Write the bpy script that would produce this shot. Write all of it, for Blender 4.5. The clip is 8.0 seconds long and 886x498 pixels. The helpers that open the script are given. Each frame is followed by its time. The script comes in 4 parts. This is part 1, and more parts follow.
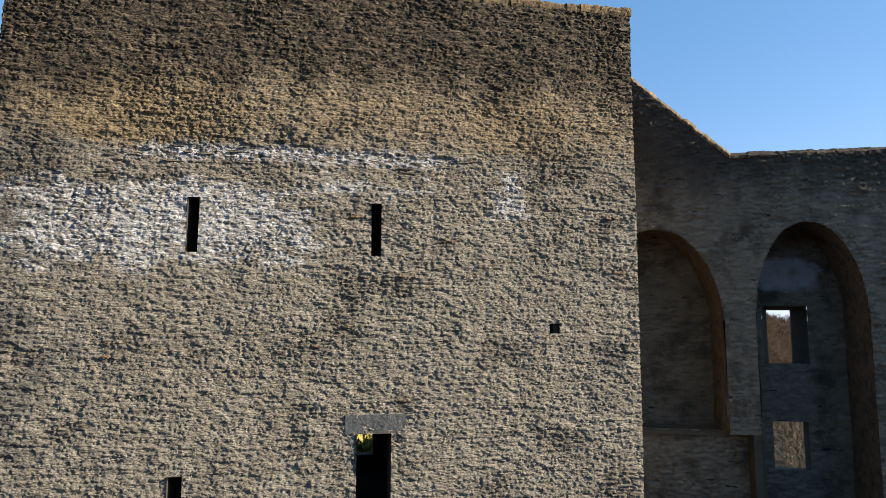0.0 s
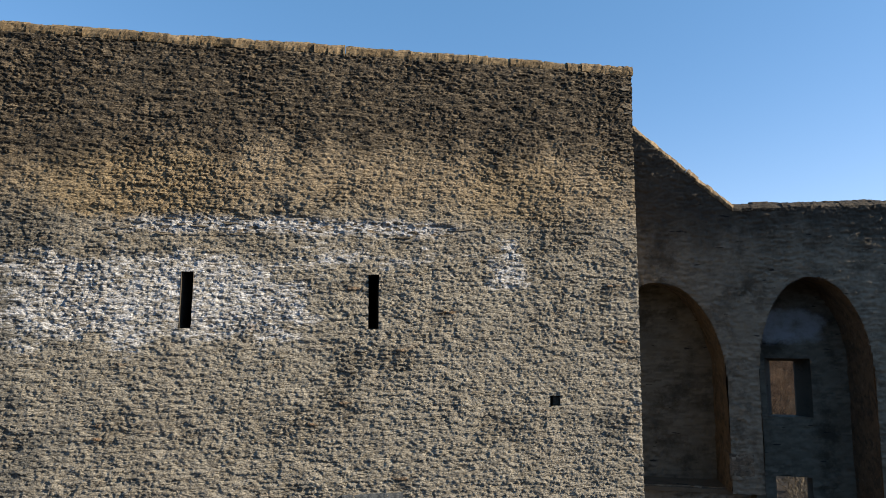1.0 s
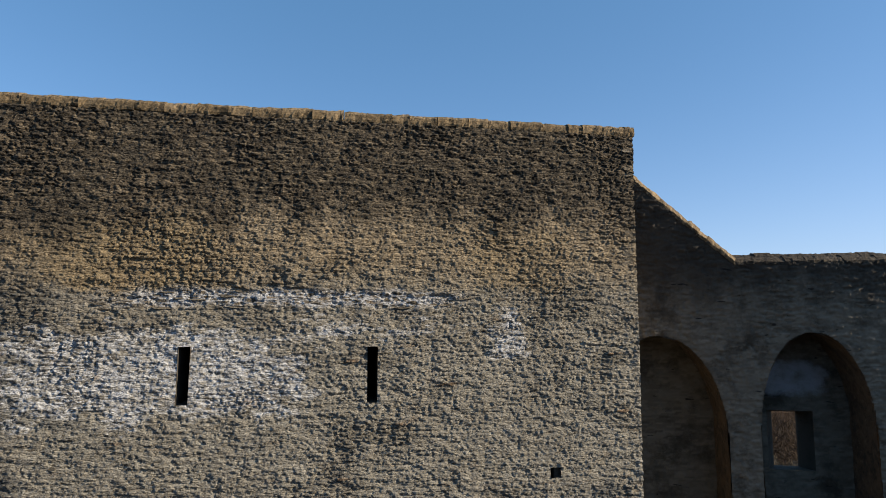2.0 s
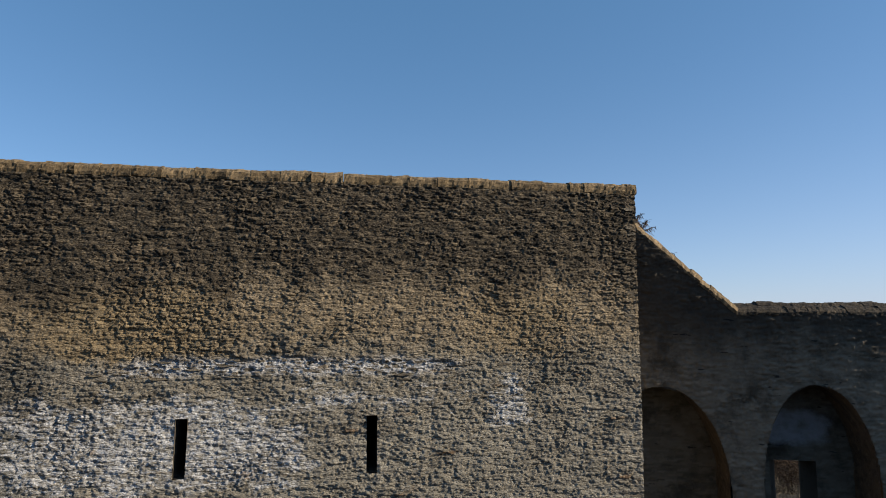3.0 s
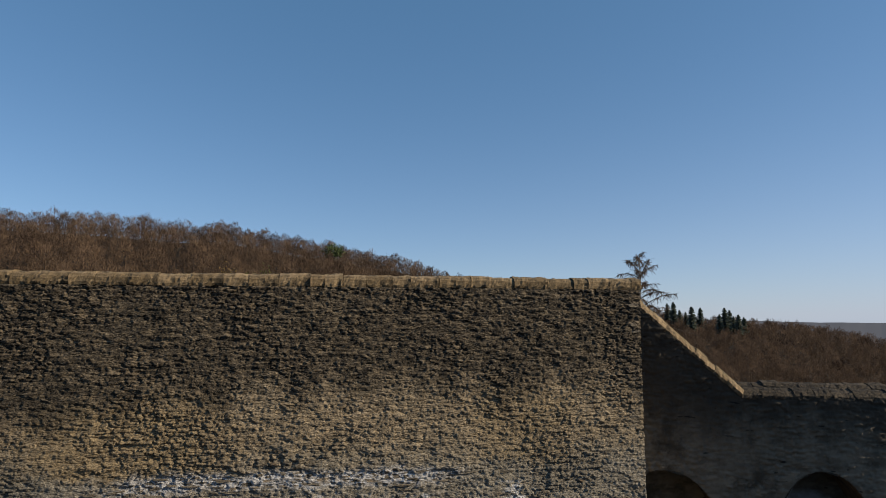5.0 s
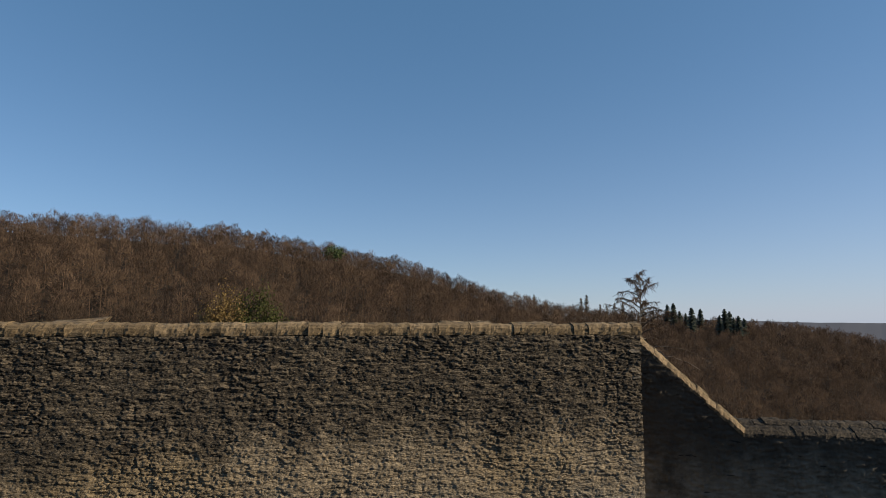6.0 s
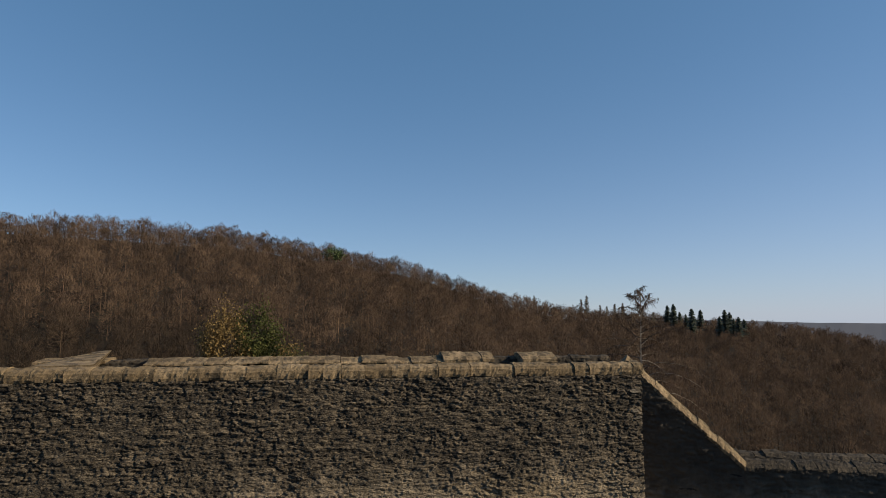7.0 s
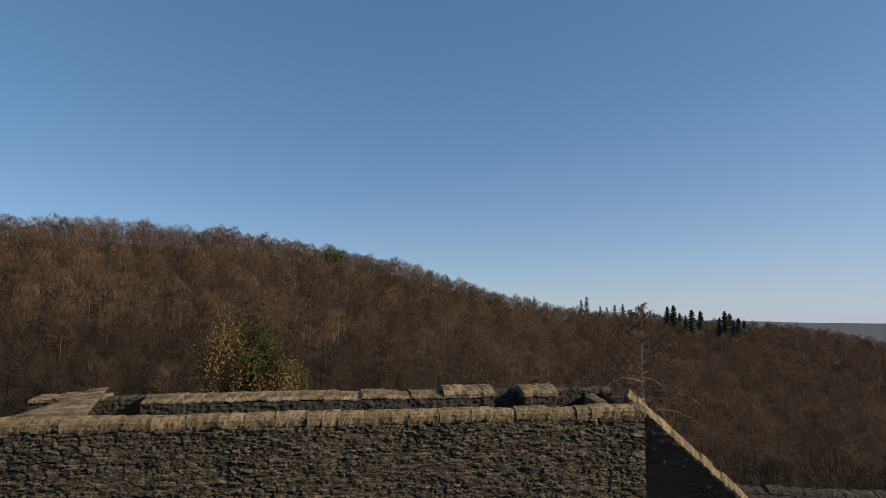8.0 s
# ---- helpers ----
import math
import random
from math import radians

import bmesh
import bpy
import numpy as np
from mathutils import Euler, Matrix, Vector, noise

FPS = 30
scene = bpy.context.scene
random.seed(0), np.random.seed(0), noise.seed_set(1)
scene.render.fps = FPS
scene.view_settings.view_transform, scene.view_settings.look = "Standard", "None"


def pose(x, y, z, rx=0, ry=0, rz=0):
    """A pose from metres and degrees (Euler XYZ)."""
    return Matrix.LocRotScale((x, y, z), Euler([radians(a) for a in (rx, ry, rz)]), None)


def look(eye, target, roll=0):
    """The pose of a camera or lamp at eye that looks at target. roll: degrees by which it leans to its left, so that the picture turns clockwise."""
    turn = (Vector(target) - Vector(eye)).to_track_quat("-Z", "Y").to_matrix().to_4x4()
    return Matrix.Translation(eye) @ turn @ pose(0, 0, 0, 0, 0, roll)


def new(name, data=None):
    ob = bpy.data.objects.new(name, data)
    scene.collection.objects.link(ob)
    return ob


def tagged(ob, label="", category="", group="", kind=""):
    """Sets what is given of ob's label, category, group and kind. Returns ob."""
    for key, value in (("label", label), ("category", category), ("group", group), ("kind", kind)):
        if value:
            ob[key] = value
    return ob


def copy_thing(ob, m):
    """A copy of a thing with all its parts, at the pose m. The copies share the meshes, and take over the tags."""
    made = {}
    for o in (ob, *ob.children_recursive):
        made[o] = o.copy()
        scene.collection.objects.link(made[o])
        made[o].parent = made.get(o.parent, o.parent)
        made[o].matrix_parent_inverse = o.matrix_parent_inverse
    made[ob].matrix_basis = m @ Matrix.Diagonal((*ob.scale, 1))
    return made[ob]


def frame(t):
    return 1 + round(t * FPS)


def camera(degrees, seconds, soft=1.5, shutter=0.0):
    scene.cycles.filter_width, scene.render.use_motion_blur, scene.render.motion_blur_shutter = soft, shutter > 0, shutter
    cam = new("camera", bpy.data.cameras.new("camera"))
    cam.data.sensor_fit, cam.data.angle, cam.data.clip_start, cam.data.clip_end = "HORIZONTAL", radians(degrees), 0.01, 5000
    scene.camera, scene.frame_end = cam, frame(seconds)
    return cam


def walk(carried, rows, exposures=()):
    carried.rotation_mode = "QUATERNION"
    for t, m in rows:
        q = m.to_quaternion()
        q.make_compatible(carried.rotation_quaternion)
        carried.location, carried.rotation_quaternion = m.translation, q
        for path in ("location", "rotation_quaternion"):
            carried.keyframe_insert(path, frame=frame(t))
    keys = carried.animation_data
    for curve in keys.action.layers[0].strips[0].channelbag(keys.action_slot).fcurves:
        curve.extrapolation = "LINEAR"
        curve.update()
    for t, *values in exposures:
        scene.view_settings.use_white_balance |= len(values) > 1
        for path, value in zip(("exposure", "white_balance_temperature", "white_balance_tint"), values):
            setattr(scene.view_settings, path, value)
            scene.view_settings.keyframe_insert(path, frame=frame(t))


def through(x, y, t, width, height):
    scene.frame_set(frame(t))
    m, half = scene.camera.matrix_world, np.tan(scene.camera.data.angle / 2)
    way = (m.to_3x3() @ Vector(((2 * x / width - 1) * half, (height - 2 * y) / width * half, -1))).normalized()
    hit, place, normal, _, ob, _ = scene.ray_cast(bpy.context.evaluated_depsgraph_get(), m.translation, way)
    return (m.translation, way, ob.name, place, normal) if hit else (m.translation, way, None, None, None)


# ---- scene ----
cam = camera(72.0, 8.0, soft=0.75)
PITCH = 90 + 6.18
ROWS = [(0.0, -0.010, -0.010, 4.691), (0.5, 0.006, 0.038, 5.533), (1.0, 0.022, 0.069, 6.336), (1.5, 0.030, 0.047, 7.145),
        (3.0, 0.019, 0.029, 9.452), (3.5, 0.002, 0.028, 10.170), (4.0, -0.010, 0.029, 10.937), (4.5, -0.030, 0.036, 11.399),
        (6.0, -0.005, 0.033, 12.975), (6.5, -0.005, -0.020, 13.522), (7.0, -0.018, -0.027, 13.944), (7.5, -0.032, -0.010, 14.232),
        (8.0, -0.036, 0.037, 14.977)]
walk(cam, [(t, pose(x, y, z, PITCH, -0.12, 0)) for t, x, y, z in ROWS],
     exposures=[(0.0, 1.15, 6380, 10), (1.5, 0.85, 6250, 10), (3.5, 0.38, 6250, 10), (4.5, 0.28, 6400, 10), (8.0, 0.22, 6500, 10)])

# ---- sky and sun ----
SUN_AZ, SUN_EL = -9.2, 25.0          # degrees from +x towards +y, and above the horizon
sun_way = Vector((math.cos(radians(SUN_AZ)) * math.cos(radians(SUN_EL)), math.sin(radians(SUN_AZ)) * math.cos(radians(SUN_EL)), math.sin(radians(SUN_EL))))
world = bpy.data.worlds.new("sky")
scene.world = world
world.use_nodes = True
wn = world.node_tree
sky = wn.nodes.new("ShaderNodeTexSky")
sky.sky_type = "NISHITA"
sky.sun_disc = False
sky.sun_elevation = radians(SUN_EL)
sky.sun_rotation = radians(90 - SUN_AZ)
sky.altitude, sky.air_density, sky.dust_density, sky.ozone_density = 1500, 0.9, 0.2, 2.6
blend = wn.nodes.new("ShaderNodeMix")               # thin even haze over the clear sky
blend.data_type = "RGBA"
blend.inputs[0].default_value = 0.42
blend.inputs[7].default_value = (0.52, 1.72, 3.15, 1)
wn.links.new(sky.outputs[0], blend.inputs[6])


def sky_math(op, a, b=0.0):
    n = wn.nodes.new("ShaderNodeMath")
    n.operation = op
    n.use_clamp = op == "MAXIMUM"
    for k, v in enumerate((a, b)):
        if hasattr(v, "is_output"):
            wn.links.new(v, n.inputs[k])
        else:
            n.inputs[k].default_value = v
    return n.outputs[0]


# pale haze, thickest at the horizon and on the sun's side
way = wn.nodes.new("ShaderNodeTexCoord").outputs["Generated"]
up = wn.nodes.new("ShaderNodeSeparateXYZ")
wn.links.new(way, up.inputs[0])
toward = wn.nodes.new("ShaderNodeVectorMath")
toward.operation = "DOT_PRODUCT"
wn.links.new(way, toward.inputs[0])
toward.inputs[1].default_value = sun_way
side = sky_math("POWER", sky_math("MULTIPLY", sky_math("ADD", toward.outputs["Value"], 1.0), 0.5), 2.0)
depth = sky_math("POWER", sky_math("SUBTRACT", 1.0, sky_math("MAXIMUM", up.outputs[2], 0.0)), 7.0)
thick = sky_math("ADD", sky_math("MULTIPLY", depth, sky_math("ADD", sky_math("MULTIPLY", side, 1.0), 0.24)), sky_math("MULTIPLY", side, 0.03))
haze = wn.nodes.new("ShaderNodeMix")
haze.data_type = "RGBA"
haze.inputs[7].default_value = (3.30, 3.62, 4.55, 1)
wn.links.new(sky_math("MINIMUM", thick, 0.95), haze.inputs[0])
wn.links.new(blend.outputs[2], haze.inputs[6])
wn.links.new(haze.outputs[2], wn.nodes["Background"].inputs[0])
wn.nodes["Background"].inputs[1].default_value = 0.111
sun = new("sun", bpy.data.lights.new("sun", "SUN"))
sun.data.energy, sun.data.angle, sun.data.color = 5.2, radians(0.6), (1.0, 0.84, 0.61)
sun.matrix_world = look(sun_way * 50, (0, 0, 0))

# ---- helpers for meshes ----
W = pose(0, 14, 0, 0, 0, 9.46)              # the tower's front: x along it, y into it
V = pose(8.74, 18.26, 0, 0, 0, -9.5)        # the curtain wall's front
BATTER = 0.0545
rng = np.random.default_rng(7)


def part(name, bm, material, parent, label=""):
    me = bpy.data.meshes.new(name)
    bm.to_mesh(me)
    bm.free()
    me.materials.append(material)
    ob = new(name, me)
    ob.parent = parent
    return tagged(ob, label)


def mesh_ob(name, verts, faces, material, parent=None, smooth=False, attrs=None):
    me = bpy.data.meshes.new(name)
    verts = np.asarray(verts, np.float32)
    faces = np.asarray(faces, np.int32)
    n, k = faces.shape
    me.vertices.add(len(verts))
    me.vertices.foreach_set("co", verts.ravel())
    me.loops.add(n * k)
    me.loops.foreach_set("vertex_index", faces.ravel())
    me.polygons.add(n)
    me.polygons.foreach_set("loop_start", np.arange(0, n * k, k, dtype=np.int32))
    me.polygons.foreach_set("use_smooth", np.full(n, smooth))
    me.update(calc_edges=True)
    me.validate()
    for key, values in (attrs or {}).items():
        me.attributes.new(key, "FLOAT", "POINT").data.foreach_set("value", np.asarray(values, np.float32))
    me.materials.append(material)
    ob = new(name, me)
    ob.parent = parent
    return ob


def lattice(x, y, seed):
    """Smooth value noise, 0 to 1."""
    r = np.random.default_rng(seed).random((97, 97))
    xi, yi = np.floor(x).astype(int), np.floor(y).astype(int)
    fx, fy = x - xi, y - yi
    fx, fy = fx * fx * (3 - 2 * fx), fy * fy * (3 - 2 * fy)
    a, b = r[xi % 97, yi % 97], r[(xi + 1) % 97, yi % 97]
    c, d = r[xi % 97, (yi + 1) % 97], r[(xi + 1) % 97, (yi + 1) % 97]
    return (a * (1 - fx) + b * fx) * (1 - fy) + (c * (1 - fx) + d * fx) * fy


def fbm(x, y, seed, octaves=4):
    total, amp, norm = np.zeros_like(x), 1.0, 0.0
    for k in range(octaves):
        total += amp * lattice(x * 2 ** k + 13.7 * k, y * 2 ** k + 5.1 * k, seed + k)
        norm += amp
        amp *= 0.5
    return total / norm


def smooth(a, lo, hi):
    t = np.clip((a - lo) / (hi - lo), 0, 1)
    return t * t * (3 - 2 * t)


def rubble(x, z, seed, sx=0.27, sz=0.105):
    """Stones in rough courses: returns edge distance, a random number for each stone, and one more."""
    x = x + 0.34 * (fbm(x * 2.1, z * 2.6, seed + 50, 3) - 0.5)
    z = z + 0.30 * (fbm(x * 0.5, z * 0.8, seed + 60, 4) - 0.5) + 0.07 * (fbm(x * 3.1, z * 3.1, seed + 65, 2) - 0.5)
    u, v = x / sx, z / sz
    ui, vi = np.floor(u).astype(int), np.floor(v).astype(int)
    r = np.random.default_rng(seed).random((4, 211, 211))
    f1 = np.full(u.shape, 9.0)
    f2 = np.full(u.shape, 9.0)
    one = np.zeros(u.shape)
    two = np.zeros(u.shape)
    for i in (-1, 0, 1):
        for j in (-1, 0, 1):
            a, b = (ui + i) % 211, (vi + j) % 211
            du = (ui + i + 0.08 + 0.84 * r[0, a, b]) - u
            dv = (vi + j + 0.20 + 0.60 * r[1, a, b]) - v
            d = np.sqrt(du * du + dv * dv)
            near = d < f1
            f2 = np.where(near, f1, np.minimum(f2, d))
            one = np.where(near, r[2, a, b], one)
            two = np.where(near, r[3, a, b], two)
            f1 = np.where(near, d, f1)
    return f2 - f1, one, two


def steps(lo, hi, step, breaks=()):
    marks = sorted({lo, hi, *[b for b in breaks if lo < b < hi]})
    out = [lo]
    for a, b in zip(marks, marks[1:]):
        n = max(1, round((b - a) / step))
        out += list(a + (b - a) * (np.arange(n) + 1) / n)
    return np.array(out)


def relief(x, z, seed, depth, cover, extra=None):
    """How far the face of a rubble wall stands out, with the stone's random number and how far it is mortar."""
    if callable(cover):
        cover = cover(x, z)
    if callable(depth):
        depth = depth(x, z)
    edge, one, two = rubble(x, z, seed, 0.27, 0.070)
    edge2, one2, _ = rubble(x, z, seed + 5, 0.12, 0.036)
    body = smooth(edge, 0.02, 0.20)
    chips = smooth(edge2, 0.0, 0.30)
    stone = body * (0.35 + 0.80 * one) + 0.34 * chips * one2
    coarse = fbm(x * 3.0, z * 6.5, seed + 20, 5)
    strata = fbm(x * 2.2, z * 21.0, seed + 25, 4)
    pits = smooth(fbm(x * 6.0, z * 18.0, seed + 30, 4), 0.35, 0.25)
    cracks = smooth(np.abs(fbm(x * 2.6, z * 11.0, seed + 35, 4) - 0.5), 0.018, 0.0)
    mortar = 0.80 + 0.7 * (coarse - 0.5) - 0.30 * pits - 0.75 * cracks + 0.26 * chips * one2
    patch = smooth(fbm(x * 0.9, z * 1.3, seed + 40, 5) + cover, 0.44, 0.60)
    h = stone * (1 - patch) + mortar * patch + 0.75 * (strata - 0.5)
    flake = fbm(x * 4.2, z * 11, seed + 80, 4) * 10
    ledge = (np.floor(flake) + smooth(flake - np.floor(flake), 0.72, 1.0)) / 10
    h += 1.0 * (ledge - 0.5) + 0.85 * (fbm(x * 14, z * 20, seed + 45, 2) - 0.5)
    low = fbm(x * 0.35, z * 0.35, seed + 70, 3) - 0.5
    out = depth * h + 0.08 * low
    if extra is not None:
        out = out + extra(x, z)
    return out, one, np.clip(patch * 0.75 + (1 - body) * 0.9, 0, 1)


def panel(name, x0, x1, z0, z1, step, material, parent, seed, depth=0.05, cover=0.0, holes=(), outside=None, bend=None, lift=0.0, extra=None):
    """A rubble face in the plane y = 0 of its parent, facing -y, with holes cut through."""
    xs = steps(x0, x1, step, [v for h in holes for v in h[:2]])
    zs = steps(z0, z1, step, [v for h in holes for v in h[2:]])
    X, Z = np.meshgrid(xs, zs)
    h, one, mort = relief(X, Z, seed, depth, cover, extra)
    h = h - (0.025 if callable(depth) else depth * 0.5)
    px, py, pz = X.copy(), lift - h, Z.copy()
    if bend:
        px, py, pz = bend(px, py, pz)
    nx, nz = len(xs), len(zs)
    cx, cz = np.meshgrid((xs[1:] + xs[:-1]) / 2, (zs[1:] + zs[:-1]) / 2)
    keep = np.ones(cx.shape, bool)
    for a, b, c, d in holes:
        keep &= ~((cx > a) & (cx < b) & (cz > c) & (cz < d))
    if outside is not None:
        keep &= outside(cx, cz)
    i = np.arange(nx * nz).reshape(nz, nx)
    quads = np.stack([i[:-1, :-1], i[:-1, 1:], i[1:, 1:], i[1:, :-1]], -1)[keep]
    return mesh_ob(name, np.stack([px, py, pz], -1).reshape(-1, 3), quads, material, parent, True, {"stone": one.ravel(), "mortar": mort.ravel()})


def box(bm, x0, x1, y0, y1, z0, z1, skip=()):
    v = [bm.verts.new((x, y, z)) for z in (z0, z1) for y in (y0, y1) for x in (x0, x1)]
    sides = {"bottom": (0, 2, 3, 1), "top": (4, 5, 7, 6), "front": (0, 1, 5, 4), "back": (2, 6, 7, 3), "left": (0, 4, 6, 2), "right": (1, 3, 7, 5)}
    for key, f in sides.items():
        if key not in skip:
            bm.faces.new([v[k] for k in f])
    return v


def empty(name, m=None, **tags):
    ob = new(name)
    if m is not None:
        ob.matrix_world = m
    ob.empty_display_size = 0.3
    return tagged(ob, **tags)


# ---- materials ----
class Nodes:
    def __init__(self, name, rough=0.9):
        self.mat = bpy.data.materials.new(name)
        self.mat.use_nodes = True
        self.t = self.mat.node_tree
        self.b = self.t.nodes["Principled BSDF"]
        self.b.inputs["Roughness"].default_value = rough
        self.b.inputs["Specular IOR Level"].default_value = 0.25
        self.co = self.t.nodes.new("ShaderNodeTexCoord").outputs["Object"]

    def node(self, kind, **settings):
        n = self.t.nodes.new(kind)
        for key, value in settings.items():
            if key == "operation":
                n.operation = value
        return n

    def put(self, socket, value):
        if hasattr(value, "is_output"):
            self.t.links.new(value, socket)
        else:
            socket.default_value = value

    def noise(self, scale, detail=4, rough=0.6, stretch=(1, 1, 1), shift=(0, 0, 0)):
        m = self.t.nodes.new("ShaderNodeMapping")
        self.t.links.new(self.co, m.inputs["Vector"])
        m.inputs["Scale"].default_value = stretch
        m.inputs["Location"].default_value = shift
        n = self.t.nodes.new("ShaderNodeTexNoise")
        self.t.links.new(m.outputs[0], n.inputs["Vector"])
        n.inputs["Scale"].default_value, n.inputs["Detail"].default_value, n.inputs["Roughness"].default_value = scale, detail, rough
        return n.outputs["Fac"]

    def courses(self, stretch, warp=0.10, shift=(0, 0, 0)):
        """Flat stones laid in rough courses: the way to the nearest joint, and a random number for each stone."""
        n = self.t.nodes.new("ShaderNodeTexNoise")
        self.t.links.new(self.co, n.inputs["Vector"])
        n.inputs["Scale"].default_value, n.inputs["Detail"].default_value = 2.6, 5
        off = self.t.nodes.new("ShaderNodeVectorMath")
        off.operation = "MULTIPLY_ADD"
        self.t.links.new(n.outputs["Color"], off.inputs[0])
        off.inputs[1].default_value = (warp * 2, 0, warp)
        self.t.links.new(self.co, off.inputs[2])
        m = self.t.nodes.new("ShaderNodeMapping")
        self.t.links.new(off.outputs[0], m.inputs["Vector"])
        m.inputs["Scale"].default_value = stretch
        m.inputs["Location"].default_value = shift
        found = []
        for feature in ("DISTANCE_TO_EDGE", "F1"):
            v = self.t.nodes.new("ShaderNodeTexVoronoi")
            v.feature = feature
            v.inputs["Randomness"].default_value = 0.85
            v.inputs["Scale"].default_value = 1.0
            self.t.links.new(m.outputs[0], v.inputs["Vector"])
            found.append(v)
        return found[0].outputs["Distance"], found[1].outputs["Color"]

    def math(self, op, a, b=0.0, c=0.0):
        n = self.node("ShaderNodeMath", operation=op)
        for k, v in enumerate((a, b, c)):
            self.put(n.inputs[k], v)
        return n.outputs[0]

    def ramp(self, value, lo, hi, a=0.0, b=1.0):
        n = self.t.nodes.new("ShaderNodeMapRange")
        n.interpolation_type = "SMOOTHSTEP"
        for k, v in enumerate((value, lo, hi, a, b)):
            self.put(n.inputs[k], v)
        return n.outputs[0]

    def mix(self, fac, a, b):
        n = self.t.nodes.new("ShaderNodeMix")
        n.data_type = "RGBA"
        self.put(n.inputs[0], fac)
        self.put(n.inputs[6], a if hasattr(a, "is_output") else (*a, 1))
        self.put(n.inputs[7], b if hasattr(b, "is_output") else (*b, 1))
        return n.outputs[2]

    def attr(self, name):
        n = self.t.nodes.new("ShaderNodeAttribute")
        n.attribute_name = name
        return n.outputs["Fac"]

    def axes(self):
        n = self.t.nodes.new("ShaderNodeSeparateXYZ")
        self.t.links.new(self.co, n.inputs[0])
        return n.outputs

    def object_random(self):
        return self.t.nodes.new("ShaderNodeObjectInfo").outputs["Random"]

    def bump(self, height, strength, distance):
        n = self.t.nodes.new("ShaderNodeBump")
        n.inputs["Strength"].default_value, n.inputs["Distance"].default_value = strength, distance
        self.t.links.new(height, n.inputs["Height"])
        self.t.links.new(n.outputs[0], self.b.inputs["Normal"])

    def done(self, colour):
        self.put(self.b.inputs["Base Color"], colour if hasattr(colour, "is_output") else (*colour, 1))
        return self.mat


def front_stone():
    n = Nodes("front_rubble", 0.92)
    x, y, z = n.axes()
    stone, mortar = n.attr("stone"), n.attr("mortar")
    blotch = n.noise(1.6, 6, 0.7)
    wide = n.noise(0.35, 5, 0.62, shift=(4, 0, 2))
    fine = n.noise(9, 6, 0.72, stretch=(0.45, 1, 1.7))
    joint, cell = n.courses((3.7, 0, 12.5))
    joint2, cell2 = n.courses((9.0, 0, 24.0), 0.06, (3, 0, 5))
    pick = n.ramp(cell, 0.05, 0.95)
    pick2 = n.ramp(cell2, 0.05, 0.95)
    gap = n.ramp(joint, 0.10, 0.01)

    xw = n.math("ADD", x, n.math("MULTIPLY", n.math("SUBTRACT", n.noise(0.9, 6, 0.7, shift=(8, 0, 3)), 0.5), 3.0))
    zw = n.math("ADD", z, n.math("MULTIPLY", n.math("SUBTRACT", n.noise(1.1, 6, 0.7, shift=(2, 0, 13)), 0.5), 1.5))

    def near_x(at, outer, inner):
        return n.ramp(n.math("ABSOLUTE", n.math("SUBTRACT", xw, at)), outer, inner)

    def span_x(lo, hi, soft):
        return n.math("MULTIPLY", n.ramp(xw, lo - soft, lo + soft), n.ramp(xw, hi + soft, hi - soft))

    def span_z(v, lo, hi, soft):
        return n.math("MULTIPLY", n.ramp(v, lo - soft, lo + soft), n.ramp(v, hi + soft, hi - soft))
    tint = n.math("ADD", n.math("MULTIPLY", stone, 0.45), n.math("MULTIPLY", pick, 0.55))
    rubble_c = n.mix(tint, (0.165, 0.149, 0.122), (0.345, 0.317, 0.266))
    rubble_c = n.mix(n.math("MULTIPLY", n.ramp(stone, 0.955, 0.985), 0.8), rubble_c, (0.25, 0.135, 0.06))
    mortar_c = n.mix(n.ramp(blotch, 0.32, 0.68), (0.290, 0.266, 0.222), (0.425, 0.395, 0.338))
    c = n.mix(mortar, rubble_c, mortar_c)
    c = n.mix(n.ramp(pick2, 0.2, 0.9, 0.30, 0.0), c, (0.14, 0.122, 0.098))
    c = n.mix(n.ramp(fine, 0.54, 0.72, 0, 0.32), c, (0.095, 0.083, 0.068))
    # grey lichen, mostly low on the far side and beside the corner
    grey = n.math("ADD", n.noise(0.8, 6, 0.68, shift=(3, 0, 7)), n.math("MULTIPLY", n.math("ADD", near_x(-10.0, 3.6, 0.3), n.math("MULTIPLY", near_x(3.3, 1.5, 0.3), 0.55)), 0.34))
    c = n.mix(n.ramp(grey, 0.66, 0.84, 0, 0.72), c, n.mix(fine, (0.060, 0.064, 0.062), (0.20, 0.20, 0.19)))
    # earthy staining between the slits and the plaster
    c = n.mix(n.math("MULTIPLY", n.ramp(z, 6.6, 8.2, 0, 0.30), n.ramp(fine, 0.35, 0.6, 0.4, 1.0)), c, (0.20, 0.160, 0.108))
    # the upper wall is browner
    zz = n.math("ADD", z, n.math("MULTIPLY", n.math("SUBTRACT", blotch, 0.5), 1.0))
    c = n.mix(n.ramp(zz, 8.4, 9.3, 0, 0.75), c, n.mix(n.ramp(n.math("ADD", n.math("MULTIPLY", tint, 0.6), fine), 0.45, 1.05), (0.115, 0.089, 0.059), (0.420, 0.322, 0.207)))
    # ochre plaster band
    ochre = n.math("MULTIPLY", n.ramp(zz, 8.40, 8.62), n.ramp(zz, 10.5, 9.7))
    left = n.math("ADD", n.math("MULTIPLY", near_x(-6.6, 2.6, 1.0), 0.95), n.math("MULTIPLY", near_x(1.9, 1.8, 0.3), 0.62))
    ochre = n.math("MULTIPLY", ochre, n.math("ADD", left, 0.20))
